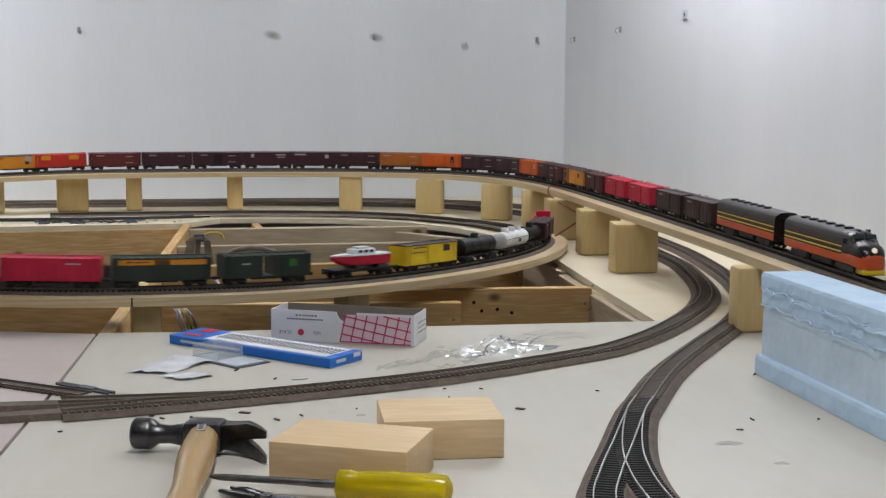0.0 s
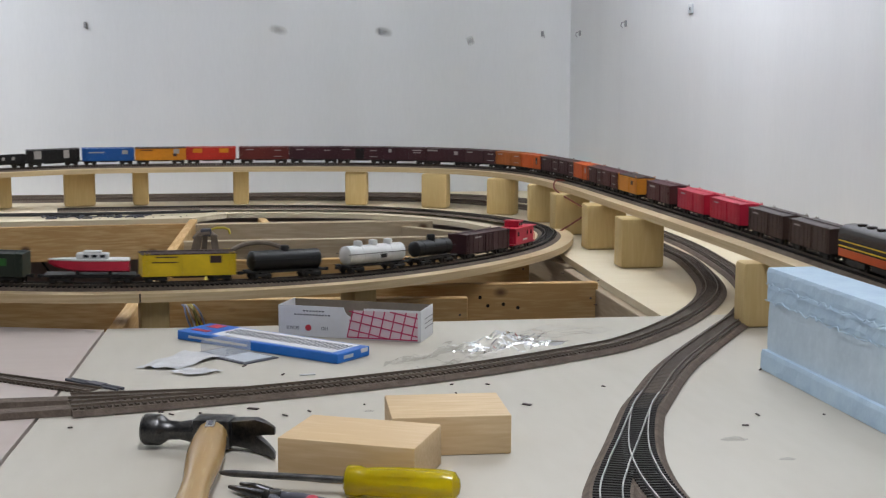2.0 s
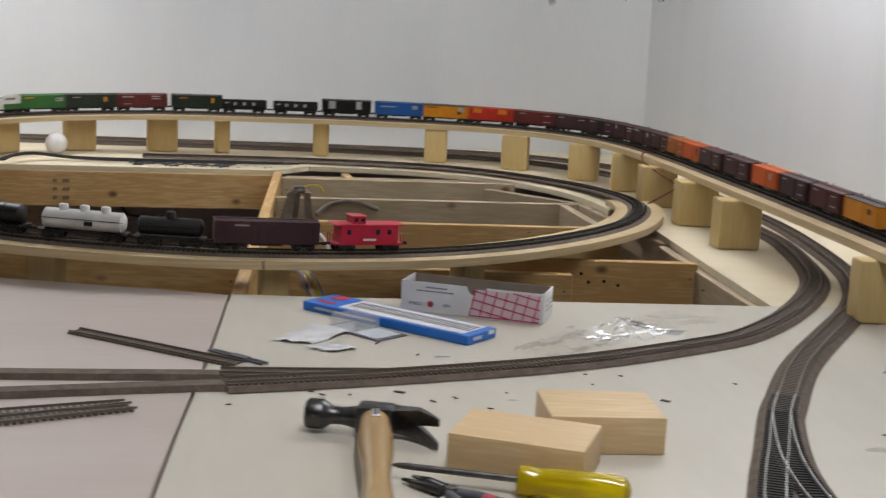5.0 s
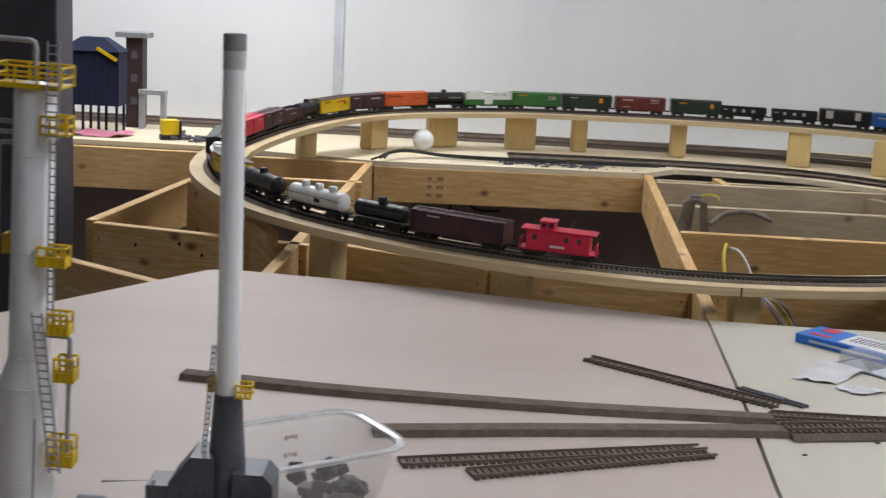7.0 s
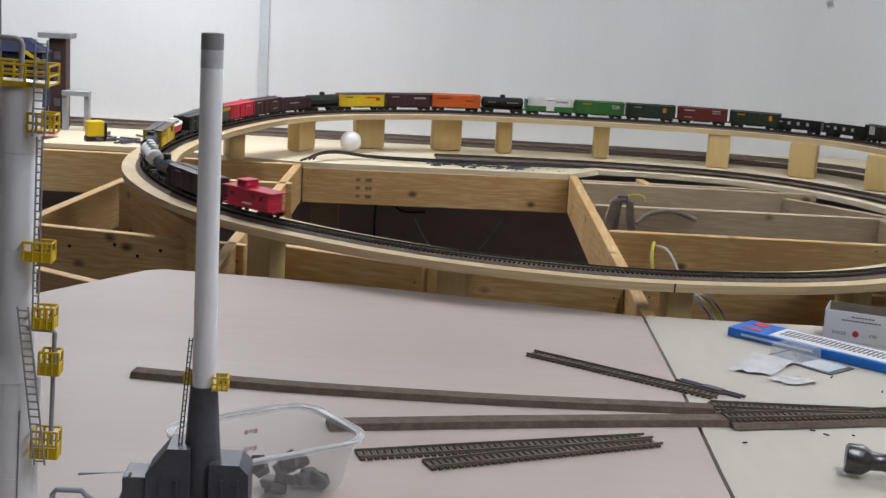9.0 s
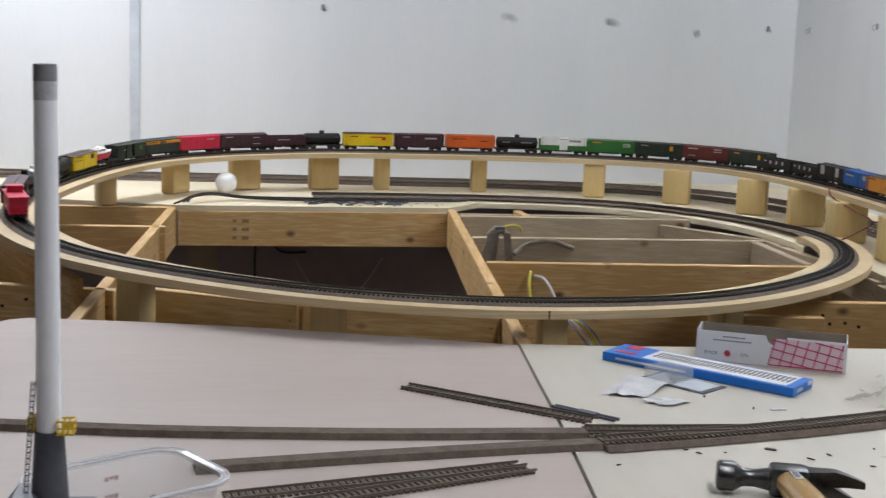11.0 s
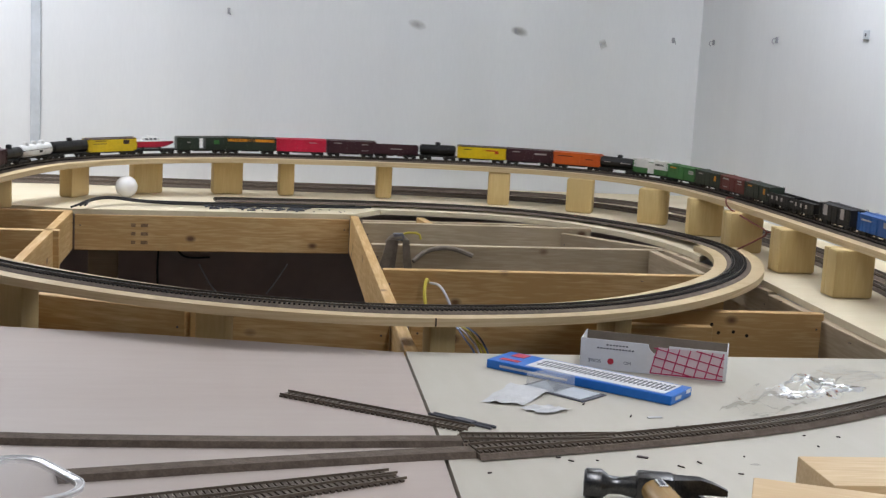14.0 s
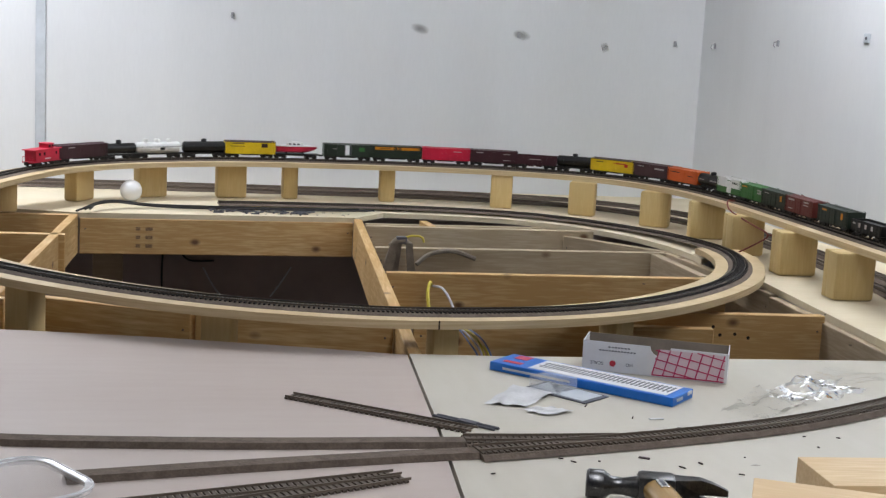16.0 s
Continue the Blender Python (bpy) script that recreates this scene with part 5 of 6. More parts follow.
# holes, stamps and joints in the boards
M_STAMP = material("faded_ink", (0.17, 0.10, 0.055), 0.8, other=(0.34, 0.22, 0.11), scale=160, bump=0)
for k in range(3):
    for j, w in enumerate((0.010, 0.016)):
        tagged(part("grade_stamp", Shape().box(-0.215 + 0.022 * j, -0.215 + 0.022 * j + w, 0, 0.0004, -0.039 - 0.02 * k, -0.031 - 0.02 * k, pose(0, 2.889 - 0.0012, 0)), M_STAMP), "faded dark stamp printed on the joist", "stamp", "stamps on the joist")

i = int(np.searchsorted(LEN, 3.625))
d = LINE[i + 1] - LINE[i - 1]
side = np.array([-d[1], d[0]]) / np.linalg.norm(d)
p = LINE[i] - side * 0.0483
if np.hypot(*(p - [0.25, 2.3])) < np.hypot(*(LINE[i] - [0.25, 2.3])):
    p = LINE[i] + side * 0.0483
tagged(part("deck_joint", Shape().box(-0.001, 0.001, -0.0006, 0.0006, RAIL[i] - 0.0201, RAIL[i] - 0.0079, pose(p[0], p[1], 0, 0, 0, math.degrees(math.atan2(d[1], d[0])))), M_HOLE), "dark butt joint in the curved plywood edge", "joint", kind="structure")

# legs under the benches
for k, (x, y) in enumerate(((-0.83, 0.15), (-0.83, 1.0), (0.08, 0.15), (1.33, 0.15), (0.16, 1.45), (1.30, 2.3), (1.30, 3.3), (-0.30, 3.3), (-1.9, 3.3), (-1.9, 3.02), (-0.66, 1.98), (0.93, 1.52), (1.1, -1.0), (1.1, -2.5), (1.33, -1.0), (1.33, -2.5))):
    ob = part("bench_leg", Shape().soft_box(-0.038, 0.038, -0.019, 0.019, FLOOR, -PLY - (0.092 if k == 10 else 0.0008), 0.003, pose(x, y, 0)), M_PINE_OLD)
    tagged(ob, "rough sawn timber leg standing under the bench", "bench leg", "legs of the bench")
for y in (0.9, 0.4, -0.2, -0.9, -1.6, -2.3):
    trestle_post(1.08, y, 0.08, 90, 0.0, 8.2)


# ---- the train ----
def paint(name, colour, rough=0.45):
    return material(name, colour, rough, other=tuple(c * 0.78 for c in colour), scale=35, bump=0.05, fine=6)


MAROON, DARK_MAROON, BROWN = paint("maroon_paint", (0.085, 0.018, 0.022)), paint("dark_maroon_paint", (0.05, 0.016, 0.022)), paint("brown_paint", (0.055, 0.03, 0.024))
RED, BRIGHT_RED, ORANGE = paint("red_paint", (0.56, 0.014, 0.05)), paint("vermilion_paint", (0.50, 0.03, 0.018)), paint("orange_paint", (0.62, 0.11, 0.015))
TAN_ORANGE, GOLD, YELLOW = paint("tan_orange_paint", (0.42, 0.12, 0.025)), paint("gold_paint", (0.66, 0.25, 0.015)), paint("yellow_paint", (0.74, 0.52, 0.009))
BLUE, GREEN, DARK_GREEN = paint("blue_paint", (0.012, 0.10, 0.36)), paint("green_paint", (0.035, 0.16, 0.035)), paint("dark_green_paint", (0.018, 0.03, 0.02))
BLACK, WHITE, BROWN_RED = paint("black_paint", (0.007, 0.007, 0.0075)), paint("white_paint", (0.72, 0.72, 0.70)), paint("brown_red_paint", (0.13, 0.022, 0.018))
STEEL_DARK = material("truck_black", (0.014, 0.013, 0.013), 0.6, scale=80)
WHEEL = material("wheel_metal", (0.045, 0.04, 0.037), 0.45, 0.5, scale=80, bump=0)
LOCO_ORANGE, LOCO_BROWN = paint("loco_orange_paint", (0.55, 0.085, 0.02), 0.3), paint("loco_brown_paint", (0.018, 0.011, 0.009), 0.25)
GLASS_DARK = material("dark_window", (0.02, 0.025, 0.03), 0.1, scale=30, bump=0)
LAMP_GLOW = bpy.data.materials.new("headlight_glow")
LAMP_GLOW.use_nodes = True
LAMP_GLOW.node_tree.nodes["Principled BSDF"].inputs["Emission Color"].default_value = (1, 0.75, 0.45, 1)
LAMP_GLOW.node_tree.nodes["Principled BSDF"].inputs["Emission Strength"].default_value = 0.4
CARS = "cars of the freight train"


def truck_meshes():
    fr = Shape()
    for y in (-0.0135, 0.0135):
        fr.soft_box(-0.0125, 0.0125, y - 0.0012, y + 0.0012, 0.0045, 0.0085, 0.0008, segments=1)
        for x in (-0.0098, 0.0098):
            fr.soft_box(x - 0.0032, x + 0.0032, y - 0.0018, y + 0.0018, 0.0028, 0.0088, 0.0008, segments=1)
    fr.box(-0.003, 0.003, -0.0135, 0.0135, 0.0055, 0.0105)
    wh = Shape()
    for y in (-0.0082, 0.0082):
        wh.turned([(0.0062, -0.0006), (0.0062, 0.0), (0.0055, 0.0002), (0.0054, 0.0022), (0.003, 0.0022)], 14,
                  Matrix.Translation((0, y, 0)) @ Matrix.Rotation(radians(-90 if y > 0 else 90), 4, "X"))
    wh.tube([(0, -0.008, 0), (0, 0.008, 0)], 0.001, 6)
    return fr.mesh("truck", STEEL_DARK), wh.mesh("wheelset", WHEEL, True)


TRUCK, WHEELSET = truck_meshes()
COUPLER = Shape().box(0, 0.008, -0.0012, 0.0012, 0.0085, 0.0115).box(0.006, 0.0105, -0.0022, 0.0022, 0.0078, 0.0122).mesh("coupler", STEEL_DARK)
LADDER = Shape()
for z in range(6):
    LADDER.box(-0.0032, 0.0032, -0.0003, 0.0003, 0.0145 + z * 0.0055, 0.0149 + z * 0.0055)
LADDER.box(-0.0036, -0.003, -0.0003, 0.0003, 0.0125, 0.044).box(0.003, 0.0036, -0.0003, 0.0003, 0.0125, 0.044)
LADDERS = {}


def running_gear(car, length):
    for x in (-1, 1):
        tr = part("truck", TRUCK, None, car, at=pose(x * (length / 2 - 0.020), 0, 0))
        for w in (-0.0098, 0.0098):
            part("wheelset", WHEELSET, None, tr, at=pose(w, 0, 0.0056))
        part("coupler", COUPLER, None, car, at=pose(x * length / 2, 0, 0, 0, 0, 0 if x > 0 else 180))


def marks(car, length, rows, y=0.0181):
    """Lettering and emblems on both sides, as plain bars: x, z, width, height and paint."""
    for x, z, w, h, m in rows:
        for side in (-1, 1):
            part("lettering", Shape().box(-side * x - w / 2, -side * x + w / 2, side * y - 0.0003, side * y + 0.0003, z - h / 2, z + h / 2), m, car)


def boxcar(label, body, roof=None, door=None, rows=(), length=0.1295, high=0.0435, ribs=True, doorway=False):
    car = thing("boxcar", Matrix(), label, "model boxcar", CARS)
    roof, w = roof or body, 0.0175
    side = []
    for k in range(9 if ribs else 0):  # ribs on the sides
        x = -length / 2 + 0.006 + k * (length - 0.012) / 8
        side += [(x - 0.0006, -w), (x - 0.0006, -w - 0.0005), (x + 0.0006, -w - 0.0005), (x + 0.0006, -w)]
    if doorway:  # both doors slid open, so that one sees through
        z = high - 0.003
        out = [(-length / 2, 0.0105), (length / 2, 0.0105), (length / 2, z), (0.0085, z), (0.0085, 0.0125), (-0.0085, 0.0125), (-0.0085, z), (-length / 2, z)]
        b = Shape().add([(x, y, h) for y in (-w, w) for x, h in out], [tuple(range(8)), tuple(range(8, 16))[::-1]] + [(i, 8 + i, 8 + (i + 1) % 8, (i + 1) % 8) for i in range(8)])
    else:
        plan = [(-length / 2, -w)] + side + [(length / 2, -w), (length / 2, w)] + [(x, -y) for x, y in side[::-1]] + [(-length / 2, w)]
        b = Shape().prism(plan, 0.0105, high - 0.003)
    part("body", b, body, car)
    v, f, n = [], [], 21
    for k in range(n):
        x, up = -length / 2 - 0.0006 + k * (length + 0.0012) / (n - 1), 0.0007 * (k % 2)
        v += [(x, y, z) for y, z in ((-w - 0.0008, high - 0.0032), (w + 0.0008, high - 0.0032), (w + 0.0008, high - 0.0022 + up), (0, high - 0.0007 + up), (-w - 0.0008, high - 0.0022 + up))]
    f = [(5 * k + i, 5 * k + (i + 1) % 5, 5 * k + 5 + (i + 1) % 5, 5 * k + 5 + i) for k in range(n - 1) for i in range(5)] + [(4, 3, 2, 1, 0), tuple(5 * n - 5 + i for i in range(5))]
    r = Shape().add(v, f)
    part("roof", r, roof, car)
    part("roof_walk", Shape().box(-length / 2, length / 2, -0.003, 0.003, high, high + 0.0008), roof, car)
    part("underframe", Shape().box(-length / 2 + 0.004, length / 2 - 0.004, -0.006, 0.006, 0.0078, 0.0105).box(-0.022, 0.022, -0.011, 0.011, 0.0068, 0.0105), STEEL_DARK, car)
    for side in (-1, 1):
        d = Shape().box(-0.0105, 0.0105, side * w - 0.0009, side * w + 0.0009, 0.0118, high - 0.0048)
        for x in (-0.0105, 0, 0.0105) if ribs else ():
            d.box(x - 0.0006, x + 0.0006, side * w - 0.0014, side * w + 0.0014, 0.0112, high - 0.0045)
        slid = part("door", d, door or body, car)
        if doorway:
            slid.matrix_basis = pose(-0.0195, side * 0.0012, 0)
        for x in (-1, 1):
            key = body.name
            if key not in LADDERS:
                LADDERS[key] = LADDER.mesh("ladder", body)
            part("ladder", LADDERS[key], None, car, at=pose(side * x * (length / 2 - 0.006), side * (w + 0.0008), 0))
    running_gear(car, length)
    marks(car, length, rows)
    return car


def tank_car(label, body, domes=1, length=0.118, r=0.0142, rows=()):
    car = thing("tank_car", Matrix(), label, "model tank car", CARS)
    turn = Matrix.Translation((0, 0, 0.0265)) @ Matrix.Rotation(radians(90), 4, "Y")
    n = length / 2 - 0.003
    part("tank", Shape().turned([(0.002, -n), (r * 0.7, -n + 0.0012), (r, -n + 0.0045), (r, n - 0.0045), (r * 0.7, n - 0.0012), (0.002, n)], 28, turn), body, car, smooth=True)
    for k in range(domes):
        x = (k - (domes - 1) / 2) * 0.03
        part("dome", Shape().turned([(0.0068, 0.037), (0.0068, 0.0452), (0.0058, 0.0472), (0.002, 0.0480)], 20, pose(x, 0, 0)), body, car, smooth=True)
    for k in (-0.028, 0, 0.028):
        part("band", Shape().turned([(r + 0.0004, k - 0.0006), (r + 0.0004, k + 0.0006)], 28, turn), body, car)
    part("frame", Shape().box(-length / 2, length / 2, -0.0045, 0.0045, 0.0085, 0.0125).box(-length / 2, -length / 2 + 0.008, -0.015, 0.015, 0.0105, 0.0125)
         .box(length / 2 - 0.008, length / 2, -0.015, 0.015, 0.0105, 0.0125).box(-length / 2, length / 2, -0.0165, -0.0155, 0.0115, 0.0125).box(-length / 2, length / 2, 0.0155, 0.0165, 0.0115, 0.0125), STEEL_DARK, car)
    part("handrail", Shape().tube([(-n, -0.0148, 0.029), (n, -0.0148, 0.029)], 0.0005, 5).tube([(-n, 0.0148, 0.029), (n, 0.0148, 0.029)], 0.0005, 5), STEEL_DARK, car)
    running_gear(car, length)
    marks(car, length, rows, 0.0143)
    return car


def hopper_car(label, body, length=0.116, gondola=False, rows=()):
    car = thing("hopper_car", Matrix(), label, "model hopper car", CARS)
    top, w, n = (0.033 if gondola else 0.036), 0.0172, length / 2
    b = Shape().box(-n, n, -w, -w + 0.0012, 0.012, top).box(-n, n, w - 0.0012, w, 0.012, top).box(-n, -n + 0.0012, -w, w, 0.014, top).box(n - 0.0012, n, -w, w, 0.014, top)
    b.box(-n, n, -w, w, 0.0115, 0.0135)
    for k in range(10):
        x = -n + 0.004 + k * (length - 0.008) / 9
        for y in (-w, w):
            b.box(x - 0.0007, x + 0.0007, y - 0.0007, y + 0.0007, 0.012, top)
    part("body", b, body, car)
    part("load", Shape().soft_box(-n + 0.003, n - 0.003, -w + 0.002, w - 0.002, 0.014, top - 0.004, 0.002), BLACK, car)
    if not gondola:
        part("chute", Shape().box(-0.02, -0.004, -0.013, 0.013, 0.0065, 0.0125).box(0.004, 0.02, -0.013, 0.013, 0.0065, 0.0125), body, car)
    part("underframe", Shape().box(-n + 0.002, n - 0.002, -0.005, 0.005, 0.008, 0.0118), STEEL_DARK, car)
    running_gear(car, length)
    marks(car, length, rows, 0.0181)
    return car


def boat_flatcar(label):
    length = 0.12
    car = thing("flatcar", Matrix(), label, "model flatcar", CARS)
    part("deck", Shape().box(-length / 2, length / 2, -0.0165, 0.0165, 0.0105, 0.0135).box(-length / 2 + 0.01, length / 2 - 0.01, -0.006, 0.006, 0.0078, 0.0106), BLACK, car)
    hull = Shape()
    v, f, n = [], [], 14
    for k in range(n + 1):
        u = k / n
        x = -0.043 + 0.09 * u
        half = 0.0125 * (1 - max(0, (u - 0.45) / 0.55) ** 2.2) * (0.85 + 0.15 * min(1, u * 5)) + 0.0005
        keel = 0.0150 + 0.010 * max(0, (u - 0.6) / 0.4) ** 2
        v += [(x, -half, 0.0285), (x, -half * 0.85, keel + 0.003), (x, 0, keel), (x, half * 0.85, keel + 0.003), (x, half, 0.0285)]
    for k in range(n):
        f += [(5 * k + j, 5 * k + 5 + j, 5 * k + 6 + j, 5 * k + 1 + j) for j in range(4)] + [(5 * k, 5 * k + 4, 5 * k + 9, 5 * k + 5)]
    f += [(0, 1, 2, 3, 4), tuple(5 * n + j for j in range(5))[::-1]]
    boat = part("boat_hull", hull.add(v, f), RED, car, "red model cabin cruiser hull", smooth=True)
    boat.matrix_basis = Matrix.Translation((0, 0, -0.0033)) @ Matrix.Diagonal((1.2, 1.1, 1.22, 1))
    part("boat_deck", Shape().add([(x, y * 1.06, z + 0.0006) for x, y, z in v if z > 0.028] + [(x, y * 1.06, z + 0.0022) for x, y, z in v if z > 0.028],
         [(2 * k, 2 * k + 1, 2 * k + 3, 2 * k + 2) for k in range(n)] + [(2 * k + 2 * n + 2, 2 * k + 2 * n + 4, 2 * k + 2 * n + 5, 2 * k + 2 * n + 3) for k in range(n)]
         + [(2 * k, 2 * k + 2, 2 * k + 4 + 2 * n, 2 * k + 2 + 2 * n) for k in range(n)] + [(2 * k + 1, 2 * k + 3 + 2 * n, 2 * k + 5 + 2 * n, 2 * k + 3) for k in range(n)]), WHITE, boat)
    part("cabin", Shape().soft_box(-0.02, 0.016, -0.008, 0.008, 0.0295, 0.0370, 0.0015).soft_box(-0.012, 0.008, -0.0065, 0.0065, 0.0365, 0.0395, 0.001), WHITE, boat)
    for x in (-0.013, -0.004, 0.005):
        part("window", Shape().box(x - 0.003, x + 0.003, -0.0083, 0.0083, 0.0325, 0.0355), GLASS_DARK, boat)
    for x in (-0.028, 0.016):
        part("cradle", Shape().box(x, x + 0.004, -0.012, 0.012, 0.0134, 0.019), BLACK, car)
    running_gear(car, length)
    return car


def caboose(label):
    car = thing("caboose", Matrix(), label, "model caboose", CARS)
    part("body", Shape().soft_box(-0.044, 0.044, -0.016, 0.016, 0.0115, 0.0375, 0.0006, segments=1), RED, car)
    part("roof", Shape().soft_box(-0.053, 0.053, -0.0178, 0.0178, 0.0375, 0.0398, 0.001, segments=1), RED, car)
    cup = part("cupola", Shape().soft_box(0.006, 0.026, -0.0135, 0.0135, 0.0395, 0.0500, 0.0006, segments=1).soft_box(0.004, 0.028, -0.0148, 0.0148, 0.0498, 0.0515, 0.0007, segments=1), RED, car)
    for x in (0.011, 0.021):
        part("window", Shape().box(x - 0.003, x + 0.003, -0.0138, 0.0138, 0.043, 0.048), GLASS_DARK, cup)
    for x in (-0.03, -0.012, 0.032):
        part("window", Shape().box(x - 0.003, x + 0.003, -0.0163, 0.0163, 0.025, 0.032), GLASS_DARK, car)
    part("platform", Shape().box(-0.054, 0.054, -0.015, 0.015, 0.0095, 0.0118), RED, car)
    for x in (-0.053, 0.053):
        rail = Shape()
        for y in (-0.014, -0.005, 0.005, 0.014):
            rail.tube([(x, y, 0.0115), (x, y, 0.024)], 0.0006, 5)
        part("railing", rail.tube([(x, -0.014, 0.024), (x, 0.014, 0.024)], 0.0006, 5), RED, car)
    running_gear(car, 0.108)
    marks(car, 0.1, [(0.0, 0.0175, 0.02, 0.003, WHITE)], 0.0163)
    return car


def locomotive(label, cab):
    """A streamlined diesel with a rounded roof; cab: with a nose, or a cabless booster."""
    length = 0.228
    n, w = length / 2, 0.0185
    car = thing("locomotive" if cab else "booster_locomotive", Matrix(), label, "model locomotive", "locomotives of the train")

    def section(k, z0, z1):
        """Half widths from sill to crown at scale k."""
        return [(-w * k, z0), (w * k, z0), (w * k, z1 - 0.011), (w * k * 0.93, z1 - 0.0055), (w * k * 0.6, z1 - 0.0012), (0, z1), (-w * k * 0.6, z1 - 0.0012), (-w * k * 0.93, z1 - 0.0055), (-w * k, z1 - 0.011)]

    def hull(stations):
        v, f, c = [], [], 9
        for x, k, z0, z1 in stations:
            v += [(x, y, z) for y, z in section(k, z0, z1)]
        for i in range(len(stations) - 1):
            f += [(i * c + j, i * c + (j + 1) % c, i * c + c + (j + 1) % c, i * c + c + j) for j in range(c)]
        return Shape().add(v, f + [tuple(range(c))[::-1], tuple(len(v) - c + j for j in range(c))])

    if cab:
        st = [(-n, 1, 0.013, 0.052), (n - 0.046, 1, 0.013, 0.052), (n - 0.038, 0.99, 0.013, 0.0515), (n - 0.033, 0.98, 0.013, 0.049), (n - 0.026, 0.97, 0.013, 0.0425),
              (n - 0.016, 0.94, 0.012, 0.0405), (n - 0.008, 0.85, 0.011, 0.038), (n - 0.002, 0.66, 0.010, 0.033), (n, 0.45, 0.010, 0.028)]
    else:
        st = [(-n, 1, 0.013, 0.052), (n, 1, 0.013, 0.052)]
    part("body", hull(st), LOCO_BROWN, car, smooth=True)
    end = n - 0.05 if cab else n - 0.002
    for z, h, m in ((0.0185, 0.0095, LOCO_ORANGE), (0.0262, 0.0016, YELLOW), (0.0325, 0.0014, YELLOW)):
        part("stripe", Shape().box(-n + 0.002, end, -w - 0.0003, w + 0.0003, z - h / 2, z + h / 2), m, car)
    if cab:
        part("nose_band", hull([(n - 0.05, 1.018, 0.0138, 0.035), (n - 0.026, 0.99, 0.0135, 0.035), (n - 0.016, 0.965, 0.0125, 0.034), (n - 0.008, 0.875, 0.0115, 0.033), (n - 0.0015, 0.69, 0.0105, 0.03), (n + 0.0006, 0.47, 0.0105, 0.027)]), LOCO_ORANGE, car, smooth=True)
        part("headlight", Shape().turned([(0.0032, 0), (0.0032, 0.002), (0.001, 0.0026)], 16, Matrix.Translation((n - 0.0035, 0, 0.0325)) @ Matrix.Rotation(radians(75), 4, "Y")), LAMP_GLOW, car, "lit warm headlight")
        part("pilot", Shape().soft_box(n - 0.022, n + 0.001, -0.0135, 0.0135, 0.004, 0.0105, 0.002), YELLOW, car)
        for y in (-1, 1):
            part("windscreen", Shape().box(-0.0005, 0.0005, -0.0065, 0.0065, -0.0028, 0.0028, Matrix.Translation((n - 0.0292, y * 0.0078, 0.0462)) @ Matrix.Rotation(radians(-40), 4, "Y")), GLASS_DARK, car)
            part("cab_window", Shape().box(n - 0.046, n - 0.037, y * 0.0183 - 0.0006, y * 0.0183 + 0.0006, 0.037, 0.043), GLASS_DARK, car)
        part("horn", Shape().tube([(n - 0.04, 0.006, 0.053), (n - 0.03, 0.006, 0.053)], [0.0008, 0.0018], 8).tube([(n - 0.04, -0.006, 0.053), (n - 0.03, -0.006, 0.053)], [0.0008, 0.0018], 8), STEEL_DARK, car)
    for k in range(6):
        part("roof_fan", Shape().turned([(0.006, 0.051), (0.006, 0.0534), (0.004, 0.0538)], 16, pose(-n + 0.025 + k * 0.026, 0, 0)), LOCO_BROWN, car)
    part("fuel_tank", Shape().soft_box(-0.03, 0.03, -0.0155, 0.0155, 0.005, 0.0135, 0.002), STEEL_DARK, car)
    for x in (-0.072, 0.066):
        tr = part("truck", Shape().soft_box(-0.026, 0.026, -0.0155, -0.0125, 0.004, 0.0115, 0.0015).soft_box(-0.026, 0.026, 0.0125, 0.0155, 0.004, 0.0115, 0.0015), STEEL_DARK, car, at=pose(x, 0, 0))
        for q in (-0.018, 0, 0.018):
            part("wheelset", WHEELSET, None, tr, at=pose(q, 0, 0.0056))
    return car


STENCIL_GREY = paint("faded_lettering_paint", (0.42, 0.39, 0.38))


def stencil(x, z, w=0.03, h=0.003, m=None):
    return (x, z, w, h, m or STENCIL_GREY)


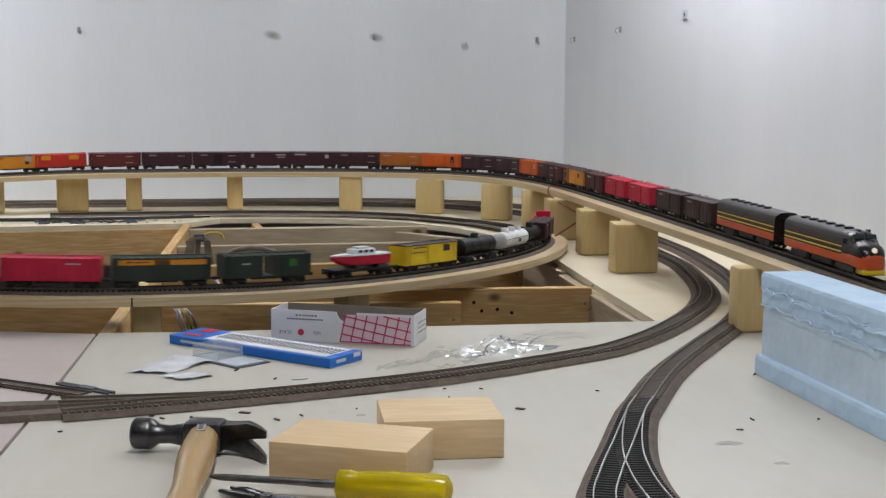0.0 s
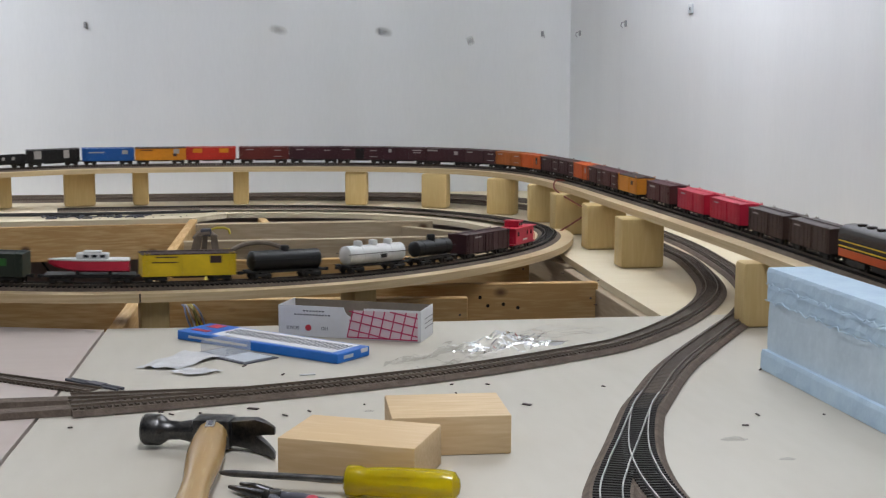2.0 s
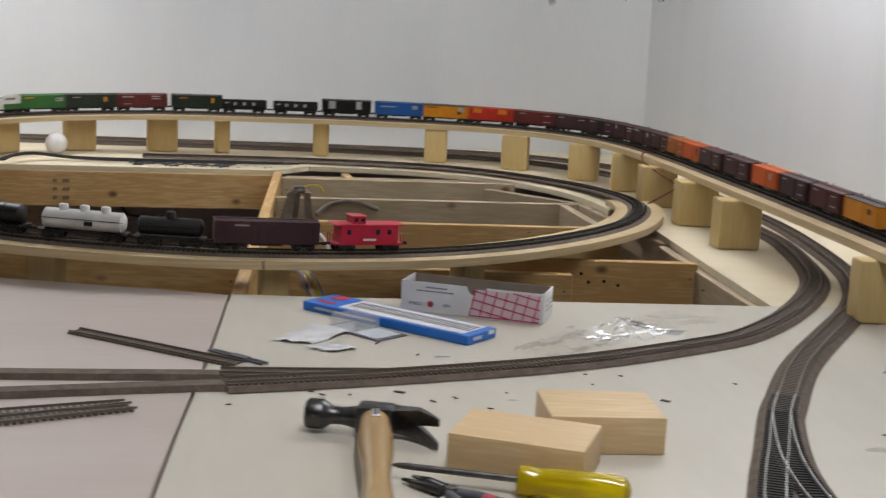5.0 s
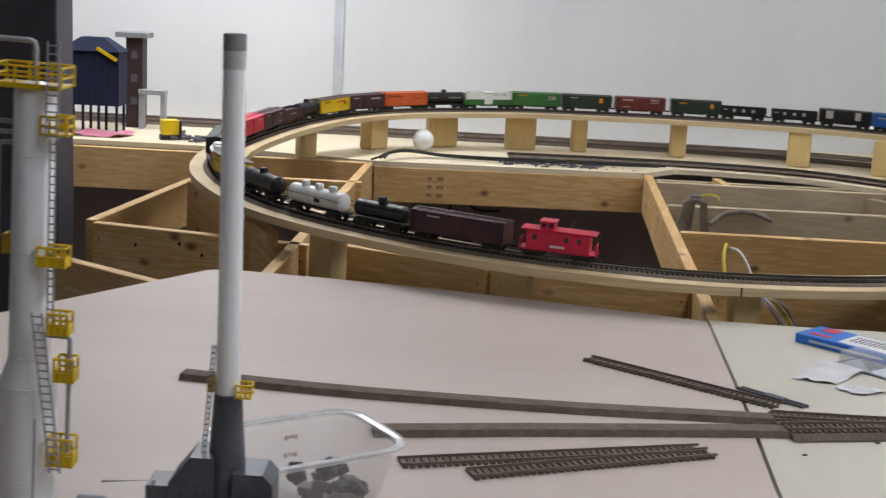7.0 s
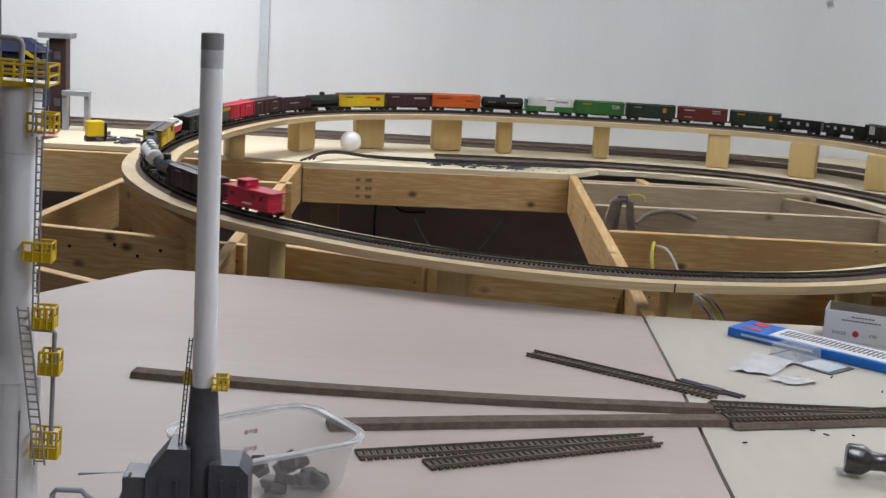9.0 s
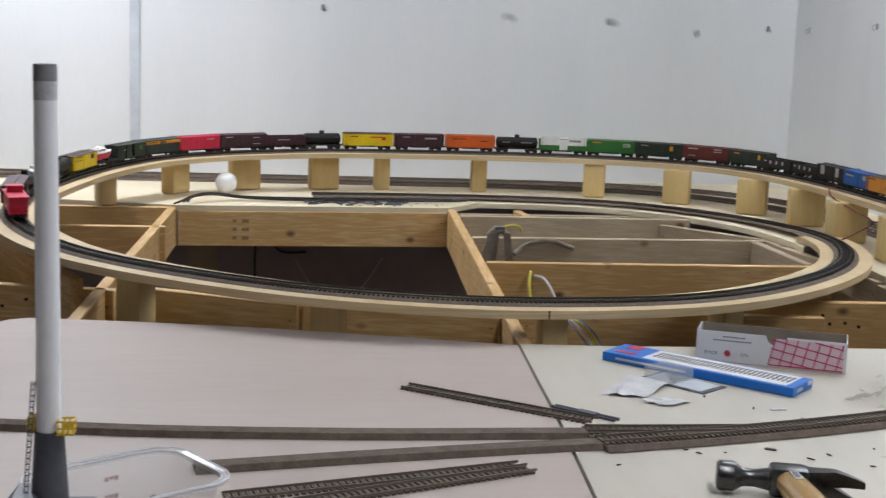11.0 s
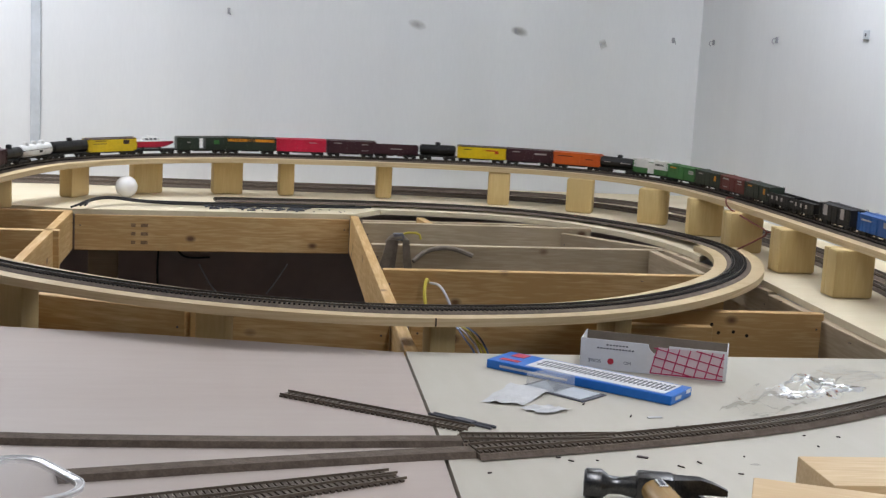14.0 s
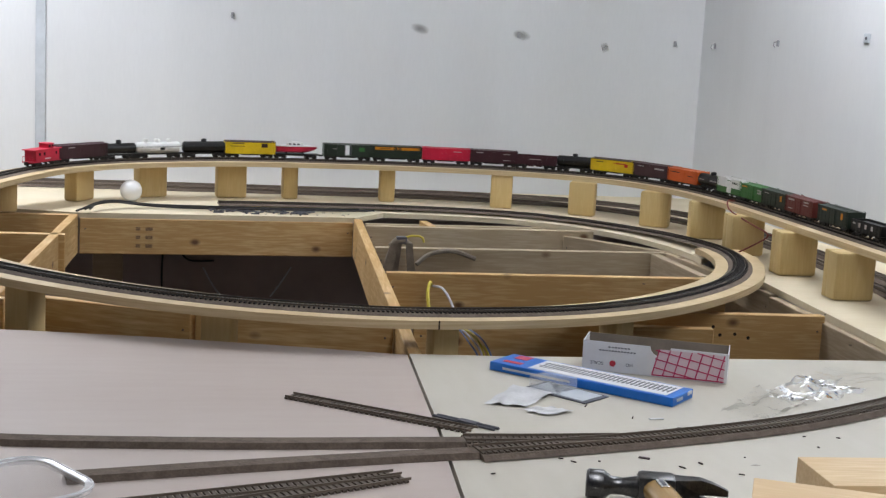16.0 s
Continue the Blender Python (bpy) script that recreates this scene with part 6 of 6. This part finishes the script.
TEXT = [stencil(-0.034, 0.036, 0.028, 0.0035), stencil(0.036, 0.037, 0.022, 0.003), stencil(0.036, 0.031, 0.022, 0.002), stencil(-0.036, 0.018, 0.02, 0.0015)]
FAINT = [stencil(-0.036, 0.036, 0.02, 0.002), stencil(0.036, 0.034, 0.018, 0.0016), stencil(0.036, 0.018, 0.02, 0.0014)]
TRAIN = [
    lambda: locomotive("brown and orange streamlined diesel locomotive with gold stripes leading the train", True),
    lambda: locomotive("brown and orange cabless diesel booster with gold stripes", False),
    lambda: boxcar("dark brown boxcar with plain sides", BROWN, rows=FAINT[:1]),
    lambda: boxcar("dark brown boxcar with plain sides", BROWN, rows=FAINT[:1]),
    lambda: boxcar("crimson red boxcar with faint white lettering", RED, RED, rows=FAINT[:1]),
    lambda: boxcar("crimson red boxcar with faint white lettering", RED, RED, rows=FAINT[:1]),
    lambda: boxcar("maroon boxcar with white lettering", MAROON, rows=[stencil(-0.03, 0.034, 0.03, 0.003)]),
    lambda: boxcar("golden yellow refrigerator car with brown roof", GOLD, BROWN, ribs=False, rows=[stencil(0.03, 0.03, 0.012, 0.008, BROWN)], length=0.1215),
    lambda: boxcar("maroon boxcar with faint white lettering", MAROON, rows=FAINT, length=0.1215),
    lambda: boxcar("dark maroon boxcar with faint lettering", DARK_MAROON, rows=FAINT, length=0.1215),
    lambda: boxcar("orange boxcar with white emblem", ORANGE, rows=[stencil(0.03, 0.03, 0.008, 0.01)], length=0.1215),
    lambda: boxcar("dark maroon boxcar with faint lettering", DARK_MAROON, rows=FAINT),
    lambda: boxcar("dark maroon boxcar with faint lettering", DARK_MAROON, rows=FAINT),
    lambda: boxcar("bright orange boxcar with black and white emblem", ORANGE, rows=[stencil(0.034, 0.029, 0.009, 0.016, BLACK), stencil(0.034, 0.026, 0.004, 0.008)], length=0.1215),
    lambda: boxcar("tan orange boxcar with worn lettering", TAN_ORANGE, rows=FAINT, length=0.1215),
    lambda: boxcar("maroon boxcar with faint white lettering", DARK_MAROON, rows=FAINT, length=0.1215),
    lambda: boxcar("maroon boxcar with white lettering and emblem", DARK_MAROON, rows=[stencil(-0.035, 0.037, 0.03, 0.004), stencil(0.034, 0.032, 0.010, 0.009)], length=0.1215),
    lambda: boxcar("maroon boxcar with white lettering and emblem", DARK_MAROON, rows=[stencil(-0.04, 0.034, 0.008, 0.009), stencil(0.034, 0.036, 0.026, 0.003), stencil(0.034, 0.030, 0.02, 0.002)]),
    lambda: boxcar("dark maroon boxcar with black sliding door", DARK_MAROON, door=BLACK, rows=FAINT),
    lambda: boxcar("very dark maroon boxcar with faint lettering", DARK_MAROON, rows=FAINT[:2]),
    lambda: boxcar("brown red boxcar with faint lettering", BROWN_RED, rows=FAINT),
    lambda: boxcar("bright red boxcar with two yellow panels", BRIGHT_RED, rows=[stencil(-0.034, 0.034, 0.024, 0.011, GOLD), stencil(0.034, 0.034, 0.024, 0.011, GOLD)]),
    lambda: boxcar("orange yellow refrigerator car with white emblem", GOLD, BROWN, ribs=False, rows=[stencil(0.04, 0.033, 0.014, 0.012), stencil(0.036, 0.024, 0.01, 0.008, BROWN), stencil(-0.035, 0.036, 0.03, 0.002, BROWN)]),
    lambda: boxcar("blue boxcar with white lettering", BLUE, rows=[stencil(-0.028, 0.032, 0.042, 0.003), stencil(0.042, 0.032, 0.014, 0.010)]),
    lambda: boxcar("black boxcar with two white panels", BLACK, rows=[stencil(-0.038, 0.03, 0.018, 0.02), stencil(0.032, 0.03, 0.014, 0.02)]),
    lambda: hopper_car("low black hopper car with white letters and coal load", BLACK, gondola=True, rows=[stencil(-0.024 + 0.012 * k, 0.024, 0.007, 0.008) for k in (0, 2, 4)] + [stencil(-0.045, 0.026, 0.01, 0.003)]),
    lambda: hopper_car("low black hopper car with white letters and coal load", BLACK, gondola=True, rows=[stencil(-0.024 + 0.012 * k, 0.024, 0.007, 0.008) for k in (0, 2, 4)] + [stencil(-0.045, 0.026, 0.01, 0.003)]),
    lambda: boxcar("dark green boxcar with yellow lettering", DARK_GREEN, rows=[stencil(-0.035, 0.035, 0.02, 0.003, GOLD), stencil(0.04, 0.03, 0.008, 0.012, GOLD)]),
    lambda: boxcar("red maroon boxcar with white lettering", BROWN_RED, rows=TEXT),
    lambda: boxcar("dark green boxcar with red and white emblem", DARK_GREEN, rows=[stencil(0.036, 0.030, 0.009, 0.012, GOLD), stencil(-0.035, 0.035, 0.02, 0.002)]),
    lambda: boxcar("mid green boxcar with white emblem", GREEN, rows=[stencil(0.042, 0.031, 0.02, 0.009), stencil(0.038, 0.031, 0.01, 0.004, GREEN), stencil(-0.035, 0.036, 0.024, 0.003, GOLD)]),
    lambda: boxcar("white over green refrigerator car", GREEN, WHITE, WHITE, ribs=False, rows=[stencil(-0.0355, 0.0345, 0.05, 0.021, WHITE), stencil(0.0355, 0.0345, 0.05, 0.021, WHITE), stencil(0.03, 0.036, 0.03, 0.005, DARK_GREEN)]),
    lambda: tank_car("black single-dome tank car", BLACK, rows=[stencil(-0.03, 0.028, 0.02, 0.002), stencil(0.025, 0.028, 0.03, 0.003)]),
    lambda: boxcar("bright orange refrigerator car", ORANGE, ribs=False, rows=[stencil(-0.03, 0.033, 0.04, 0.002, BLACK), stencil(0.035, 0.028, 0.02, 0.002, BLACK)]),
    lambda: boxcar("dark maroon boxcar with white script lettering", DARK_MAROON, rows=[stencil(0.03, 0.032, 0.032, 0.004), stencil(-0.035, 0.035, 0.02, 0.002)]),
    lambda: boxcar("yellow refrigerator car with red lettering", YELLOW, BROWN, ribs=False, rows=[stencil(0.02, 0.033, 0.036, 0.003, BRIGHT_RED), stencil(0.04, 0.029, 0.01, 0.008, BRIGHT_RED), stencil(-0.038, 0.034, 0.02, 0.002, BLACK)]),
    lambda: tank_car("black single-dome tank car with platform", BLACK, length=0.104),
    lambda: hopper_car("maroon open hopper car", DARK_MAROON, length=0.118, rows=[stencil(0.0, 0.026, 0.03, 0.002)]),
    lambda: boxcar("dark maroon boxcar with faint lettering", DARK_MAROON, rows=FAINT),
    lambda: boxcar("crimson boxcar with faint lettering", RED, rows=[stencil(0.03, 0.034, 0.02, 0.002)]),
    lambda: boxcar("black refrigerator car with yellow upper band", DARK_GREEN, ribs=False, length=0.1325, rows=[stencil(0.0, 0.0355, 0.022, 0.007, GOLD), stencil(-0.0355, 0.0355, 0.049, 0.007, GOLD), stencil(0.0355, 0.0355, 0.049, 0.007, GOLD), stencil(-0.034, 0.036, 0.03, 0.002, BLACK)]),
    lambda: boxcar("dark green boxcar with both doors slid open", DARK_GREEN, doorway=True, rows=[stencil(0.036, 0.03, 0.014, 0.010, GREEN), stencil(-0.034, 0.03, 0.012, 0.002)]),
    lambda: boat_flatcar("black flatcar carrying a red and white model boat"),
    lambda: boxcar("lemon yellow refrigerator car with dark round emblem", YELLOW, BROWN, ribs=False, rows=[stencil(0.036, 0.033, 0.016, 0.010, BROWN), stencil(-0.032, 0.037, 0.03, 0.0016, BROWN), stencil(-0.034, 0.030, 0.036, 0.0012, BROWN)]),
    lambda: tank_car("black single-dome tank car", BLACK, length=0.118),
    lambda: tank_car("white tank car with three low domes", WHITE, domes=3, length=0.124, rows=[stencil(0.01, 0.024, 0.012, 0.006, BLACK)]),
    lambda: tank_car("short black tank car with tall dome", BLACK, length=0.098, r=0.0125),
    lambda: boxcar("long dark maroon boxcar with ribbed sides", DARK_MAROON, length=0.146, rows=FAINT[:1]),
    lambda: caboose("red caboose with cupola at the end of the train"),
]


# ---- what moves ----
# where the train's own measure lies along the line
ALONG = [1.2, 2.2, 2.9, 3.5, 4.1, 4.8, 5.5, 6.1, 6.7, 7.2, 7.6, 8.0, 8.5, 9.2, 12.7]
MEASURE = [1.211, 2.242, 2.965, 3.5, 4.084, 4.736, 5.557, 6.247, 6.88, 7.435, 7.895, 8.38, 8.855, 9.503, 12.869]
PITCH = [0.245, 0.192, 0.141, 0.154, 0.148, 0.165, 0.175, 0.125, 0.125, 0.125, 0.139, 0.139, 0.139, 0.131, 0.131, 0.131, 0.129, 0.138, 0.138, 0.139,
         0.146, 0.136, 0.14, 0.149, 0.142, 0.142, 0.129, 0.153, 0.148, 0.143, 0.14, 0.133, 0.133, 0.145, 0.144, 0.128, 0.119, 0.127, 0.14, 0.14,
         0.139, 0.146, 0.127, 0.132, 0.139, 0.117, 0.128, 0.141]
HEAD = 9.313
# how far the train has rolled at 0, 1, 7, 8, 12.5 and 16 s
RUN = [0.0, 0.195, 1.344, 1.54, 2.419, 3.121]
train = [make() for make in TRAIN]


def on_line(s):
    return Vector((np.interp(s, LEN, LINE[:, 0]), np.interp(s, LEN, LINE[:, 1]), np.interp(s, LEN, RAIL)))


def motions():
    """The whole train rolls round the loop at a steady pace."""
    for k, car in enumerate(train):
        rows = []
        at = HEAD - sum(PITCH[:k])
        half = 0.066 if k < 2 else 0.04
        for j in range(33):
            t = j * 0.5
            s = float(np.interp(at + float(np.interp(t, [0, 1, 7, 8, 12.5, 16], RUN)), MEASURE, ALONG))
            a, b = on_line(s - half), on_line(s + half)
            d, m = b - a, (a + b) / 2
            rows.append((t, pose(m.x, m.y, m.z, 0, -math.degrees(math.atan2(d.z, d.xy.length)), math.degrees(math.atan2(d.y, d.x)))))
        walk(car, rows)


motions()
